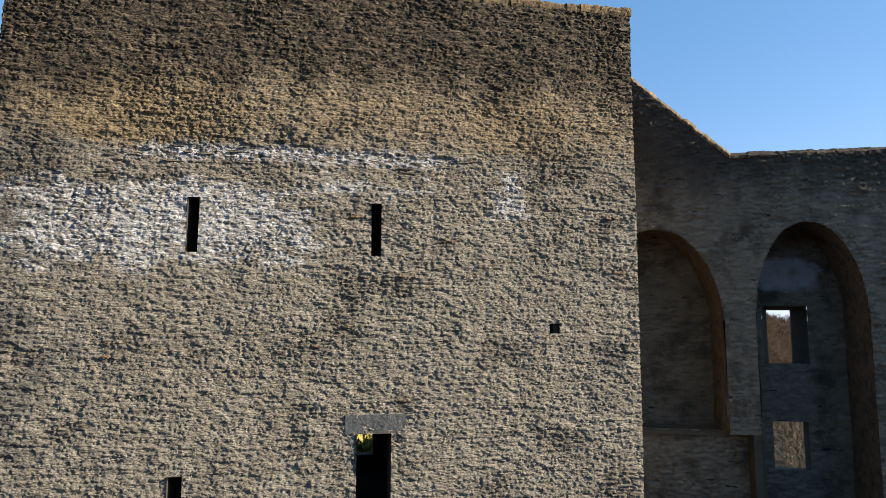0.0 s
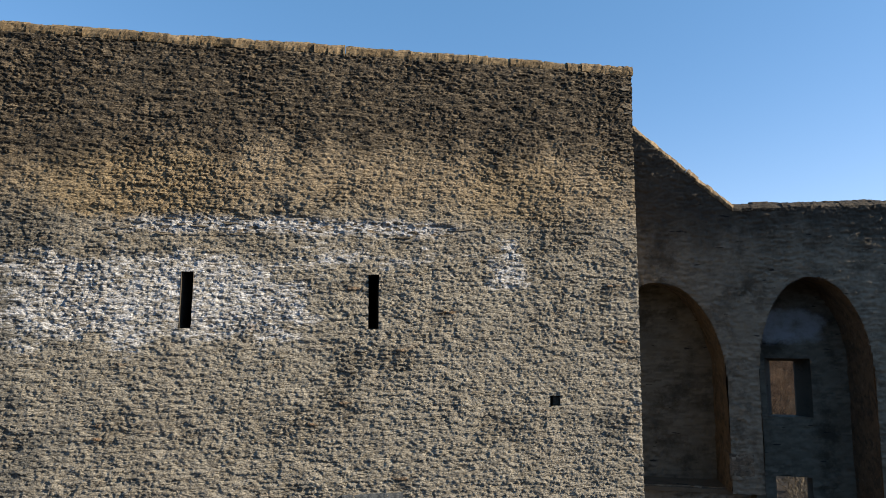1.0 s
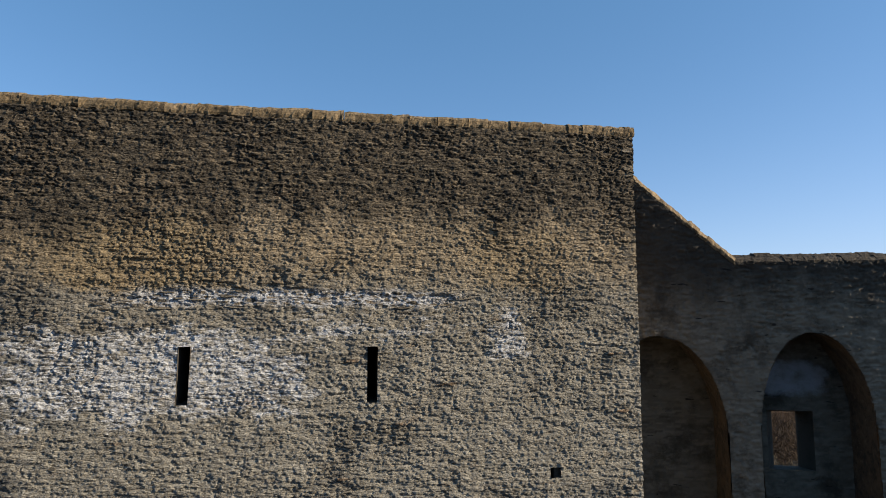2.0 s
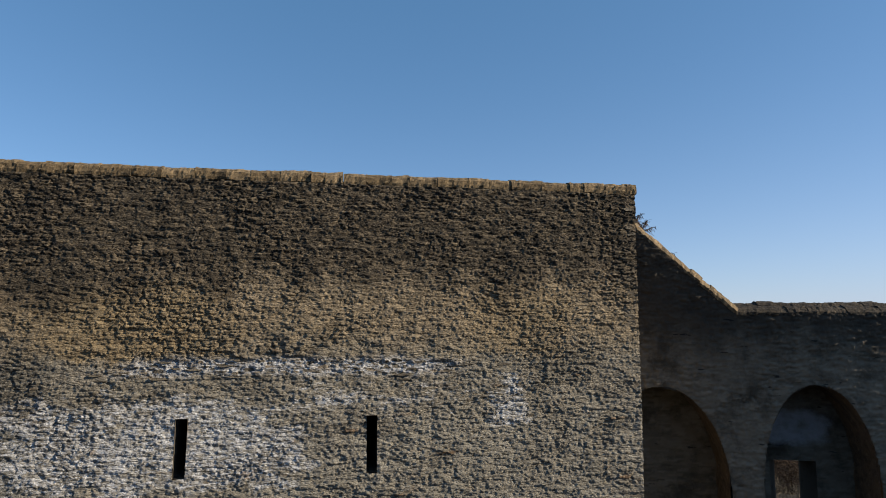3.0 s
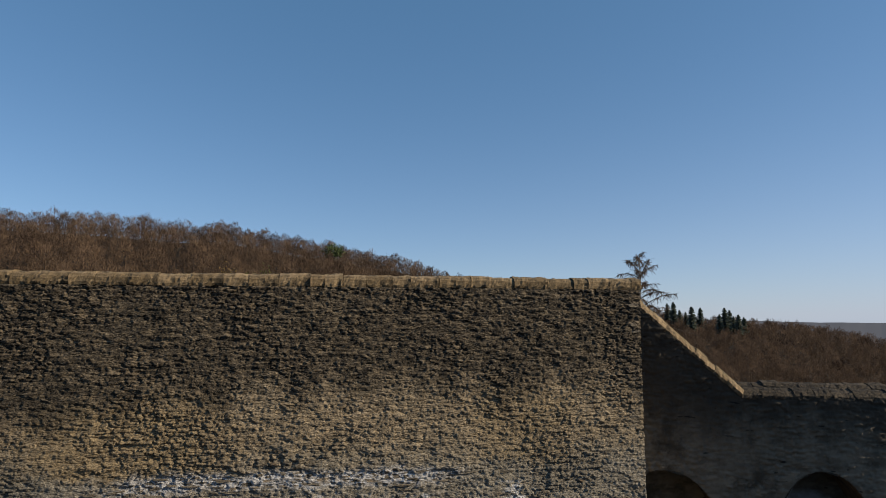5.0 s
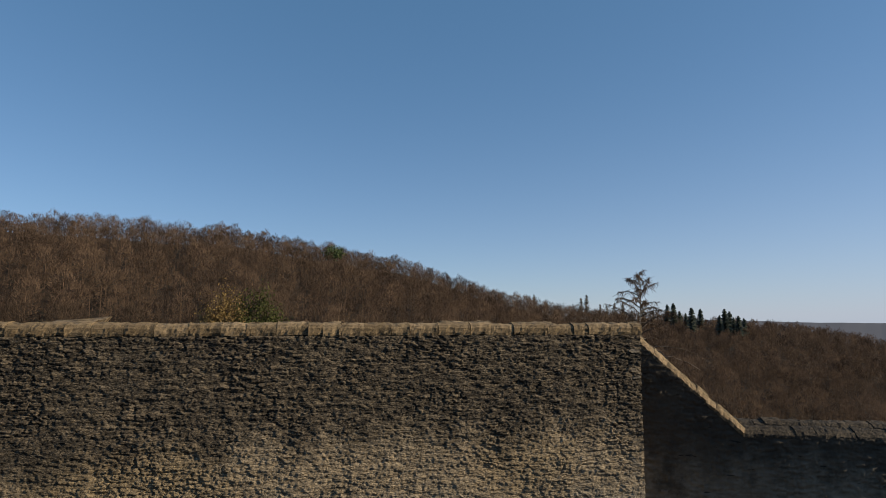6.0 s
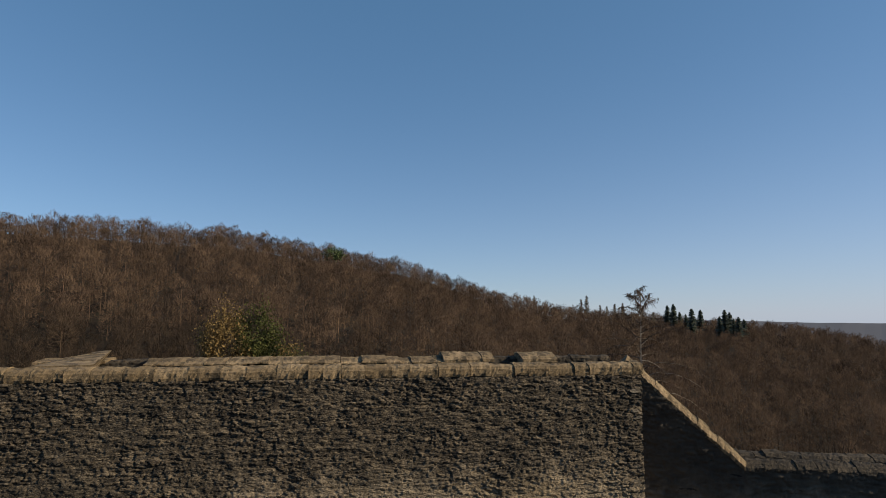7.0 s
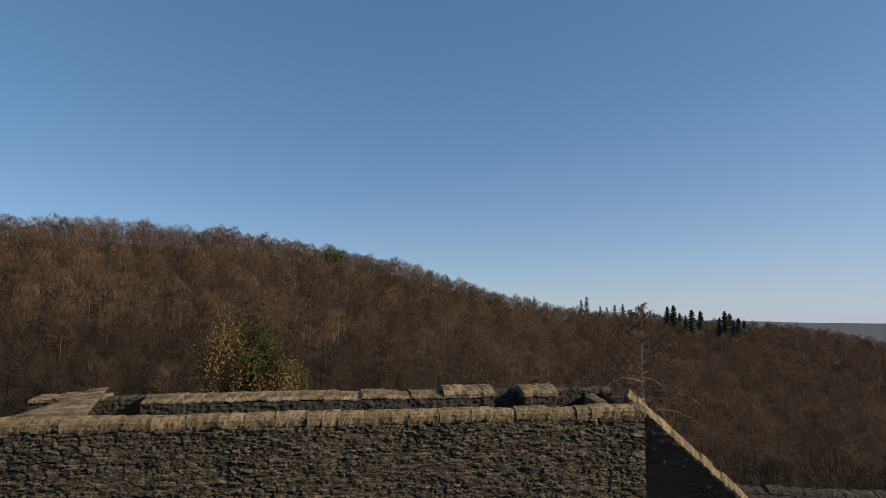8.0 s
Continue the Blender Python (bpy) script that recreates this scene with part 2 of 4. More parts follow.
    c = n.mix(n.math("MULTIPLY", ochre, 0.85), c, n.mix(n.ramp(fine, 0.3, 0.65), (0.400, 0.302, 0.176), (0.225, 0.170, 0.102)))
    # remains of limewash, lying along the courses
    lime = n.math("ADD", n.math("MULTIPLY", n.noise(1.7, 9, 0.78, stretch=(0.55, 1, 1.5), shift=(1.7, 0, 0.4)), 0.75), n.math("MULTIPLY", n.noise(7, 6, 0.75, stretch=(0.5, 1, 1.9), shift=(4, 0, 1)), 0.25))
    band = n.math("MULTIPLY", span_x(-9.3, -3.0, 0.9), span_z(zw, 5.75, 7.65, 0.45))
    spot = n.math("MULTIPLY", near_x(1.55, 0.75, 0.1), span_z(z, 6.9, 8.1, 0.3))
    mid = n.math("MULTIPLY", span_x(-3.4, 1.2, 0.8), span_z(zw, 7.2, 8.0, 0.4))
    amount = n.math("MAXIMUM", n.math("MAXIMUM", band, n.math("MULTIPLY", spot, 0.85)), n.math("MULTIPLY", mid, 0.55))
    white = n.ramp(n.math("ADD", lime, n.math("MULTIPLY", amount, 0.20)), 0.585, 0.670)
    white = n.math("MULTIPLY", white, n.ramp(amount, 0.02, 0.4))
    white = n.math("MULTIPLY", white, n.ramp(fine, 0.62, 0.45, 0.15, 1.0))
    white = n.math("MULTIPLY", white, n.ramp(pick2, 0.0, 0.45, 0.45, 1.0))
    # bared slates bedded in white mortar, under the edge of the plaster
    zs = n.math("ADD", z, n.math("MULTIPLY", n.math("SUBTRACT", blotch, 0.5), 0.5))
    bared = n.math("MULTIPLY", span_z(zs, 8.16, 8.46, 0.10), span_x(-6.8, 0.2, 0.9))
    c = n.mix(n.math("MULTIPLY", bared, 0.75), c, n.mix(pick, (0.060, 0.052, 0.046), (0.27, 0.205, 0.14)))
    bed = n.math("MULTIPLY", bared, n.math("MULTIPLY", n.ramp(joint, 0.24, 0.10), n.ramp(lime, 0.38, 0.50)))
    white = n.math("MAXIMUM", white, n.math("MULTIPLY", bed, 0.95))
    c = n.mix(white, c, n.mix(fine, (0.72, 0.72, 0.74), (0.54, 0.55, 0.58)))
    # black weathering crust under the coping, running down in tongues
    run = n.noise(0.8, 6, 0.66, stretch=(1.0, 1, 0.22), shift=(9, 0, 0))
    zc = n.math("ADD", n.math("ADD", z, n.math("MULTIPLY", n.math("SUBTRACT", run, 0.5), 3.0)), n.math("MULTIPLY", near_x(-9.5, 6.0, 0.0), 0.9))
    crust = n.ramp(zc, 9.7, 10.7)
    crust = n.math("MULTIPLY", crust, n.ramp(fine, 0.64, 0.42, 0.55, 1.0))
    # crust tone: the relief's lit grains and shaded gaps are put into the colour
    worn = n.math("ADD", n.math("ADD", n.math("MULTIPLY", blotch, 0.5), n.math("MULTIPLY", fine, 0.55)), n.math("MULTIPLY", tint, 0.28))
    c = n.mix(n.math("MULTIPLY", crust, 0.96), c, n.mix(n.math("MULTIPLY", n.ramp(worn, 0.48, 0.92), n.ramp(mortar, 1.0, 0.3, 0.5, 1.0)), (0.012, 0.0102, 0.0085), (0.105, 0.081, 0.057)))
    c = n.mix(n.ramp(wide, 0.5, 0.72, 0, 0.18), c, (0.075, 0.068, 0.055))
    # small pits: their shade is painted as fine dark specks
    speck = n.noise(27, 7, 0.75, stretch=(0.55, 1, 1.5), shift=(1, 1, 1))
    c = n.mix(n.ramp(speck, 0.53, 0.68, 0, 0.45), c, (0.038, 0.033, 0.028))
    c = n.mix(n.math("MULTIPLY", gap, n.ramp(mortar, 0.9, 0.2, 0.10, 0.55)), c, (0.045, 0.038, 0.032))
    slots = n.ramp(n.noise(3.4, 7, 0.66, stretch=(0.5, 1, 3.0), shift=(5, 0, 9)), 0.60, 0.66, 0, 0.7)
    c = n.mix(n.math("MULTIPLY", slots, n.ramp(joint, 0.22, 0.04)), c, (0.028, 0.024, 0.020))
    grit = n.noise(34, 4, 0.75, stretch=(0.8, 1, 1.2), shift=(6, 2, 4))
    c = n.mix(n.math("MULTIPLY", n.ramp(grit, 0.53, 0.66, 0, 0.46), n.ramp(crust, 0.0, 1.0, 1.0, 0.6)), c, (0.50, 0.42, 0.315))
    c = n.mix(n.math("MULTIPLY", n.ramp(grit, 0.46, 0.34, 0, 0.60), n.ramp(white, 0.0, 1.0, 1.0, 0.3)), c, (0.030, 0.026, 0.022))
    flat = n.math("MULTIPLY", n.ramp(joint, 0.0, 0.16), n.math("ADD", n.math("MULTIPLY", pick, 0.5), 0.5))
    small = n.math("MULTIPLY", n.ramp(joint2, 0.0, 0.25), n.math("ADD", n.math("MULTIPLY", pick2, 0.6), 0.4))
    rough = n.noise(17, 10, 0.8, stretch=(0.9, 1, 1.25))
    relief_h = n.math("ADD", n.math("ADD", n.math("MULTIPLY", flat, 0.32), n.math("MULTIPLY", small, 0.25)), n.math("ADD", rough, n.math("ADD", n.math("MULTIPLY", fine, 0.4), n.math("MULTIPLY", grit, 0.5))))
    n.bump(relief_h, 1.0, 0.070)
    return n.done(c)


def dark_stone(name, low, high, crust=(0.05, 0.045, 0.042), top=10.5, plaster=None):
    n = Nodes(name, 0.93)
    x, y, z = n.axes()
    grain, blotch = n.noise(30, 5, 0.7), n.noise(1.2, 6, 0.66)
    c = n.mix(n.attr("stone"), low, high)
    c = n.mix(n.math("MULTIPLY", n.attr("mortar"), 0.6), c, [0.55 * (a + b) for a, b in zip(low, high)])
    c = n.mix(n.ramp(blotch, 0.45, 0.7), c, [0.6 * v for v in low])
    run = n.noise(0.8, 5, 0.6, stretch=(1.0, 1, 0.25))
    zc = n.math("ADD", z, n.math("MULTIPLY", n.math("SUBTRACT", run, 0.5), 3.0))
    c = n.mix(n.math("MULTIPLY", n.ramp(zc, top - 2.6, top - 0.6), 0.8), c, crust)
    # gaps between stones: their unlit depth is only painted, as near-black marks
    slots = n.ramp(n.noise(2.6, 4, 0.55, stretch=(0.6, 1, 2.6), shift=(5, 0, 1)), 0.66, 0.70)
    c = n.mix(n.math("MULTIPLY", slots, 0.85), c, (0.012, 0.010, 0.009))
    if plaster:
        px, pz, half = plaster
        d = n.math("ADD", n.ramp(n.math("ABSOLUTE", n.math("SUBTRACT", x, px)), half, half * 0.5), n.ramp(n.math("ABSOLUTE", n.math("SUBTRACT", z, pz)), 0.8, 0.3))
        c = n.mix(n.ramp(n.math("ADD", n.math("MULTIPLY", d, 0.5), n.noise(2.0, 6, 0.7)), 1.18, 1.62), c, (0.25, 0.25, 0.26))
    n.bump(n.math("ADD", grain, n.noise(90, 3, 0.6)), 0.6, 0.012)
    return n.done(c)


def pale_stone(name, low, high, lichen=(0.10, 0.095, 0.075)):
    n = Nodes(name, 0.9)
    r = n.object_random()
    c = n.mix(r, low, high)
    rough = n.noise(7, 8, 0.75)
    c = n.mix(n.ramp(n.noise(2.6, 8, 0.75), 0.42, 0.62), c, lichen)
    c = n.mix(n.ramp(rough, 0.54, 0.70, 0.0, 0.75), c, [1.5 * v for v in high])
    c = n.mix(n.ramp(n.noise(3.3, 9, 0.8, shift=(7, 2, 5)), 0.62, 0.70, 0.0, 0.7), c, [1.9 * max(high)] * 3)
    c = n.mix(n.ramp(rough, 0.46, 0.34, 0.0, 0.8), c, [0.4 * v for v in lichen])
    n.bump(n.noise(22, 9, 0.75), 1.0, 0.035)
    return n.done(c)


def twigs(name, low, high, through=0.0):
    """through: how much light thin twigs and leaves pass on."""
    n = Nodes(name, 0.95)
    c = n.mix(n.attr("tone"), low, high)
    if through:
        thin = n.t.nodes.new("ShaderNodeBsdfTranslucent")
        both = n.t.nodes.new("ShaderNodeMixShader")
        both.inputs[0].default_value = through
        n.put(thin.inputs["Color"], c)
        n.t.links.new(n.b.outputs[0], both.inputs[1])
        n.t.links.new(thin.outputs[0], both.inputs[2])
        n.t.links.new(both.outputs[0], n.t.nodes["Material Output"].inputs["Surface"])
    return n.done(c)


def earth():
    n = Nodes("shaded_forest_floor", 1.0)
    a, b = n.noise(0.05, 5, 0.6), n.noise(0.9, 4, 0.6)
    # darker than leaf litter: shade under the trees is put into the colour
    c = n.mix(n.ramp(a, 0.35, 0.65), (0.014, 0.010, 0.007), (0.028, 0.020, 0.013))
    c = n.mix(n.ramp(b, 0.5, 0.7, 0, 0.5), c, (0.030, 0.032, 0.014))
    n.bump(b, 0.6, 0.2)
    return n.done(c)


M_FRONT = front_stone()
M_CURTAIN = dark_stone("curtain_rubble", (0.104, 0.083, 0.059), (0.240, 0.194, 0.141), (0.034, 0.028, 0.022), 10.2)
# darker than the curtain's face: the niches' shade is put into the colour
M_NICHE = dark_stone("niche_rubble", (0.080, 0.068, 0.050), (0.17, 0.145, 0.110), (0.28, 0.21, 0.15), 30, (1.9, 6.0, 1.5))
M_ARCH = pale_stone("arch_plaster", (0.125, 0.088, 0.056), (0.17, 0.122, 0.08), (0.07, 0.056, 0.042))
M_COPING = pale_stone("coping_stone", (0.170, 0.120, 0.065), (0.305, 0.222, 0.128), (0.080, 0.060, 0.036))
# darker coping colours; in the tower recesses they stand in for shade
M_DARK_COPING = pale_stone("dark_coping", (0.036, 0.028, 0.019), (0.090, 0.069, 0.046), (0.020, 0.016, 0.012))
M_LINTEL = pale_stone("lintel_slate", (0.10, 0.108, 0.112), (0.12, 0.13, 0.135), (0.08, 0.085, 0.09))
M_BLOCK = pale_stone("face_stone", (0.11, 0.092, 0.070), (0.28, 0.235, 0.175), (0.13, 0.11, 0.085))
# dark rubble for reveals and tower inside, with part of their shade in it
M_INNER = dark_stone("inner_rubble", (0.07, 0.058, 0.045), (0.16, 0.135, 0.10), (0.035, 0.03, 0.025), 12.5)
M_EARTH = earth()
M_TWIG = twigs("bare_twigs", (0.044, 0.029, 0.020), (0.172, 0.114, 0.073), 0.24)
# darker copy of bare_twigs: the valley's shade is put into the colour
M_SHADED_TWIG = twigs("shaded_twigs", (0.028, 0.020, 0.014), (0.122, 0.083, 0.053), 0.24)
M_BARK = twigs("pale_bark", (0.17, 0.14, 0.11), (0.29, 0.24, 0.19))
M_DEAD = twigs("dead_wood", (0.055, 0.045, 0.036), (0.15, 0.125, 0.10))
M_PINE = twigs("pine_needles", (0.040, 0.060, 0.022), (0.11, 0.135, 0.05))
M_HAZE = twigs("hazed_ridge_wood", (0.100, 0.104, 0.122), (0.128, 0.130, 0.146))
# needle green lightened and greyed: distance haze put into the colour
M_FIR = twigs("hazed_fir_needles", (0.062, 0.074, 0.062), (0.130, 0.150, 0.115), 0.3)
M_LARCH = twigs("larch_twigs", (0.10, 0.08, 0.055), (0.20, 0.16, 0.11))
M_IVY = twigs("ivy_leaves", (0.030, 0.038, 0.012), (0.115, 0.120, 0.034), 0.3)
M_WEED = twigs("weed_leaves", (0.16, 0.15, 0.035), (0.34, 0.30, 0.085))
M_DRY = twigs("dry_leaves", (0.115, 0.077, 0.030), (0.310, 0.212, 0.084), 0.3)

# ---- ground: plateau, valley and wooded hills in one sheet ----
AZ = np.radians([-180, -60, -42, -36, -30, -20, -10, -2, 6, 12, 20, 30, 40, 60, 180])     # from +y towards +x
CREST_R = np.array([420, 420, 420, 420, 430, 450, 480, 520, 580, 640, 720, 800, 820, 820, 420.0])
CREST_Z = np.array([50, 60, 60, 60, 61, 63, 55, 44, 22, 10, 1, -9, -34, -40, 50.0])
FOOT_R = np.array([95, 95, 95, 95, 95, 98, 104, 116, 130, 150, 190, 230, 240, 200, 95.0])
FOOT_Z = np.array([-34, -34, -34, -34, -34, -34, -34, -34, -34, -37, -44, -52, -54, -40, -34.0])


def hill(x, y):
    """Height of the ground."""
    r, az = np.hypot(x, y - 10), np.arctan2(x, y - 10)
    cr, cz = np.interp(az, AZ, CREST_R), np.interp(az, AZ, CREST_Z)
    fr, fz = np.interp(az, AZ, FOOT_R), np.interp(az, AZ, FOOT_Z)
    down = smooth(r, 24, fr) * fz - 3.4 * smooth(x, 4.6, 7.0) * smooth(y, 15.2, 16.8)
    up = np.clip((r - fr) / (cr - fr), 0, 1)
    z = np.where(r < fr, down, fz + (cz - fz) * (0.75 * up + 0.25 * up * up * (3 - 2 * up)))
    over = np.clip((r - cr) / 900, 0, 1)
    z = z - 130 * smooth(over, 0, 1)
    far = smooth(r, 1500, 4200)
    return z + far * (np.interp(az, AZ, -170 + 0 * AZ) - z) + 5 * (fbm(x / 60 + 40, y / 60 + 40, 5, 3) - 0.5) * smooth(r, 60, 120)


rad = np.concatenate([np.linspace(0, 60, 16)[1:], np.geomspace(66, 4700, 70)])
ang = np.radians(np.concatenate([np.arange(-60, 60, 1.0), np.arange(60, 300, 6.0)]))
R_, A_ = np.meshgrid(rad, ang, indexing="ij")
gx, gy = R_ * np.sin(A_), 10 + R_ * np.cos(A_)
gz = hill(gx, gy)
na, nr = len(ang), len(rad)
verts = np.vstack([np.stack([gx, gy, gz], -1).reshape(-1, 3), [[0, 10, 0]]])
idx = np.arange(nr * na).reshape(nr, na)
nxt = np.roll(idx, -1, 1)
quads = np.stack([idx[:-1], idx[1:], nxt[1:], nxt[:-1]], -1).reshape(-1, 4)
cap = np.stack([np.full(na, nr * na), idx[0], nxt[0], nxt[0]], -1)
ground = mesh_ob("ground", verts, quads, M_EARTH, None, True)
gm = bmesh.new()
gm.from_mesh(ground.data)
gm.verts.ensure_lookup_table()
for k in range(na):
    gm.faces.new([gm.verts[nr * na], gm.verts[int(nxt[0, k])], gm.verts[int(idx[0, k])]])
bmesh.ops.recalc_face_normals(gm, faces=gm.faces)
gm.to_mesh(ground.data)
gm.free()
tagged(ground, "leaf-littered castle plateau falling to wooded valley slopes", "ground", kind="structure")


# ---- bare wood on the slopes ----
def prisms(a, b, ra, rb):
    """Three-sided tapered sticks from the points a to b."""
    d = b - a
    d = d / np.maximum(np.linalg.norm(d, axis=1, keepdims=True), 1e-6)
    ref = np.where(np.abs(d[:, 2:3]) > 0.9, np.array([[1.0, 0, 0]]), np.array([[0, 0, 1.0]]))
    p = np.cross(d, ref)
    p /= np.linalg.norm(p, axis=1, keepdims=True)
    q = np.cross(d, p)
    ring = [math.cos(k * 2.0944) * p + math.sin(k * 2.0944) * q for k in range(3)]
    v = np.stack([a + ring[k] * ra[:, None] for k in range(3)] + [b + ring[k] * rb[:, None] for k in range(3)], 1)
    base = np.arange(len(a))[:, None] * 6
    f = np.concatenate([base + np.array([[k, (k + 1) % 3, 3 + (k + 1) % 3, 3 + k]]) for k in range(3)])
    return v.reshape(-1, 3), f


def blades(a, b, wide, g, tip=0.35):
    """Flat tapering slips from the points a to b, turned at random."""
    d = b - a
    side = np.cross(d, g.normal(0, 1, d.shape))
    side /= np.maximum(np.linalg.norm(side, axis=1, keepdims=True), 1e-6)
    w = np.broadcast_to(np.asarray(wide, float), (len(a),))[:, None] / 2
    v = np.stack([a - side * w, a + side * w, b + side * w * tip, b - side * w * tip], 1)
    return v.reshape(-1, 3), np.arange(len(a))[:, None] * 4 + np.arange(4)[None]


def slivers(a, b, wide, g):
    """Thin three-cornered twigs from the points a to b, turned at random."""
    side = np.cross(b - a, g.normal(0, 1, a.shape))
    side /= np.maximum(np.linalg.norm(side, axis=1, keepdims=True), 1e-6)
    side *= (np.broadcast_to(np.asarray(wide, float), (len(a),)) / 2)[:, None]
    return np.stack([a - side, a + side, b], 1).reshape(-1, 3), np.arange(len(a) * 3).reshape(-1, 3)


def bare_tree(seed, height, count, wide, length, limbs=0):
    """A leafless tree: trunk, rising limbs, and a rounded crown of twig sprays. Returns vertices and triangles."""
    g = np.random.default_rng(seed)
    n = g.normal(0, 1, (count, 3))
    n /= np.linalg.norm(n, axis=1, keepdims=True)
    n[:, 2] = np.where(n[:, 2] < -0.85, -n[:, 2], n[:, 2])
    lumps = 1 + 0.22 * np.sin(n[:, 0] * 5 + seed) * np.cos(n[:, 1] * 4 + seed * 2)
    size = np.array([0.34, 0.34, 0.46]) * height
    mid = np.array([0, 0, 0.49 * height])
    tip = mid + n * size * (lumps * g.uniform(0.55, 1.0, count) ** 0.35)[:, None]
    way = n * 0.9 + np.array([0, 0, 0.5]) + g.normal(0, 0.5, (count, 3))
    way /= np.linalg.norm(way, axis=1, keepdims=True)
    v, f = slivers(tip - way * (length * g.uniform(0.6, 1.3, count))[:, None], tip, wide * g.uniform(0.6, 1.4, count), g)
    a, b, ra, rb = [np.zeros(3)], [np.array([0, 0, 0.62 * height])], [0.016 * height], [0.007 * height]
    for k in range(limbs):
        t = 0.22 + 0.36 * (k + g.random()) / limbs
        turn = k * 2.4 + g.normal(0, 0.4)
        p = np.array([0, 0, t * height])
        q = mid + size * 0.75 * np.array([math.cos(turn) * 0.9, math.sin(turn) * 0.9, g.uniform(0.0, 0.8)])
        a.append(p), b.append(q), ra.append(0.007 * height), rb.append(0.002 * height)
    pv, pf = prisms(np.array(a), np.array(b), np.array(ra), np.array(rb))
    pf = np.vstack([pf[:, [0, 1, 2]], pf[:, [0, 2, 3]]])
    return np.vstack([v, pv]), np.vstack([f, pf + len(v)])


def forest(name, kinds, places, sizes, material, label, category, seed, mean=0.45):
    """Many trees of a few kinds in one mesh."""
    g = np.random.default_rng(seed)
    vs, fs, tones, base = [], [], [], 0
    pick = g.integers(0, len(kinds), len(places))
    for k, (v, f) in enumerate(kinds):
        sel = np.where(pick == k)[0]
        if not len(sel):
            continue
        turn = g.random(len(sel)) * 6.283
        c, s = np.cos(turn), np.sin(turn)
        sc = sizes[sel]
        vx = (v[None, :, 0] * c[:, None] - v[None, :, 1] * s[:, None]) * sc[:, None]
        vy = (v[None, :, 0] * s[:, None] + v[None, :, 1] * c[:, None]) * sc[:, None]
        vz = v[None, :, 2] * (sc * (0.9 + 0.2 * g.random(len(sel))))[:, None]
        vs.append((np.stack([vx, vy, vz], -1) + places[sel][:, None, :]).reshape(-1, 3))
        fs.append((f[None] + (np.arange(len(sel)) * len(v))[:, None, None] + base).reshape(-1, 3))
        tones.append(np.repeat(np.clip(g.normal(mean, 0.27, len(sel)), 0, 1), len(v)))
        base += len(sel) * len(v)
    ob = mesh_ob(name, np.vstack(vs), np.vstack(fs), material, None, False, {"tone": np.concatenate(tones)})
    return tagged(ob, label, category, kind="stuff")


def scatter(r0, r1, az0, az1, gap, seed):
    g = np.random.default_rng(seed)
    xs = np.arange(-r1, r1, gap)
    X, Y = np.meshgrid(xs, np.arange(0, r1, gap))
    X = (X + g.uniform(-0.48, 0.48, X.shape) * gap).ravel()
    Y = (Y + g.uniform(-0.48, 0.48, Y.shape) * gap).ravel()
    r, az = np.hypot(X, Y), np.degrees(np.arctan2(X, Y))
    crest = np.interp(np.radians(az), AZ, CREST_R)
    ok = (r > r0) & (r < np.minimum(r1, crest + 25)) & (az > az0) & (az < az1)
    X, Y = X[ok], Y[ok] + 10
    return np.stack([X, Y, hill(X, Y) - 0.3], -1)


# near trees: darker twigs and a lower mean tone stand in for valley shade
near = scatter(84, 230, -47, 47, 7.4, 1)
near_kinds = [bare_tree(100 + k, 13, 900, 0.085, 1.5, 7) for k in range(8)]
forest("near_wood", near_kinds, near, np.random.default_rng(3).uniform(0.6, 1.3, len(near)), M_SHADED_TWIG,
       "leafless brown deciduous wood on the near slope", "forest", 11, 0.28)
middle = scatter(230, 480, -42, 42, 7.9, 2)
middle_kinds = [bare_tree(200 + k, 14, 400, 0.17, 1.6, 0) for k in range(10)]
forest("middle_wood", middle_kinds, middle, np.random.default_rng(4).uniform(0.6, 1.3, len(middle)), M_TWIG,
       "leafless reddish-brown deciduous wood covering the hill", "forest", 12)
far = scatter(480, 900, -42, 42, 8.8, 5)
far_kinds = [bare_tree(260 + k, 13.5, 230, 0.30, 1.8, 0) for k in range(10)]
forest("far_wood", far_kinds, far, np.random.default_rng(6).uniform(0.6, 1.3, len(far)), M_TWIG,
       "leafless brown deciduous wood on the far slopes", "forest", 13)


# ---- single trees ----
def place(az, r):
    x, y = r * math.sin(radians(az)), 10 + r * math.cos(radians(az))
    return x, y, float(hill(np.array([x]), np.array([y]))[0])


def toned(name, v, f, material, parent, seed, label=""):
    g = np.random.default_rng(seed)
    k = len(f[0])
    tone = np.repeat(np.clip(g.normal(0.5, 0.25, len(v) // k + 1), 0, 1), k)[:len(v)]
    return tagged(mesh_ob(name, v, f, material, parent, False, {"tone": tone}), label)


def conifer(name, seed, height, count, wide, material, bark, label, droop=0.25, bare=0.18, spread=0.17):
    """A spire of whorled boughs round a straight trunk."""
    g = np.random.default_rng(seed)
    tree = empty(name, label=label, category="tree")
    t = g.uniform(bare, 1.0, count)
    turn = g.uniform(0, 6.283, count)
    reach = height * spread * (1.04 - t) ** 0.6 * g.uniform(0.35, 1.1, count)
    a = np.stack([0 * t, 0 * t, t * height], 1)
    b = a + np.stack([np.cos(turn) * reach, np.sin(turn) * reach, reach * g.uniform(-droop - 0.3, 0.3 - droop, count)], 1)
    v, f = blades(a, b, wide, g, 0.5)
    toned("crown", v, f, material, tree, seed)
    pv, pf = prisms(np.array([[0, 0, -1.0]]), np.array([[0, 0, height]]), np.array([height * 0.014]), np.array([0.03]))
    toned("trunk", pv, pf, bark, tree, seed + 1)
    return tree


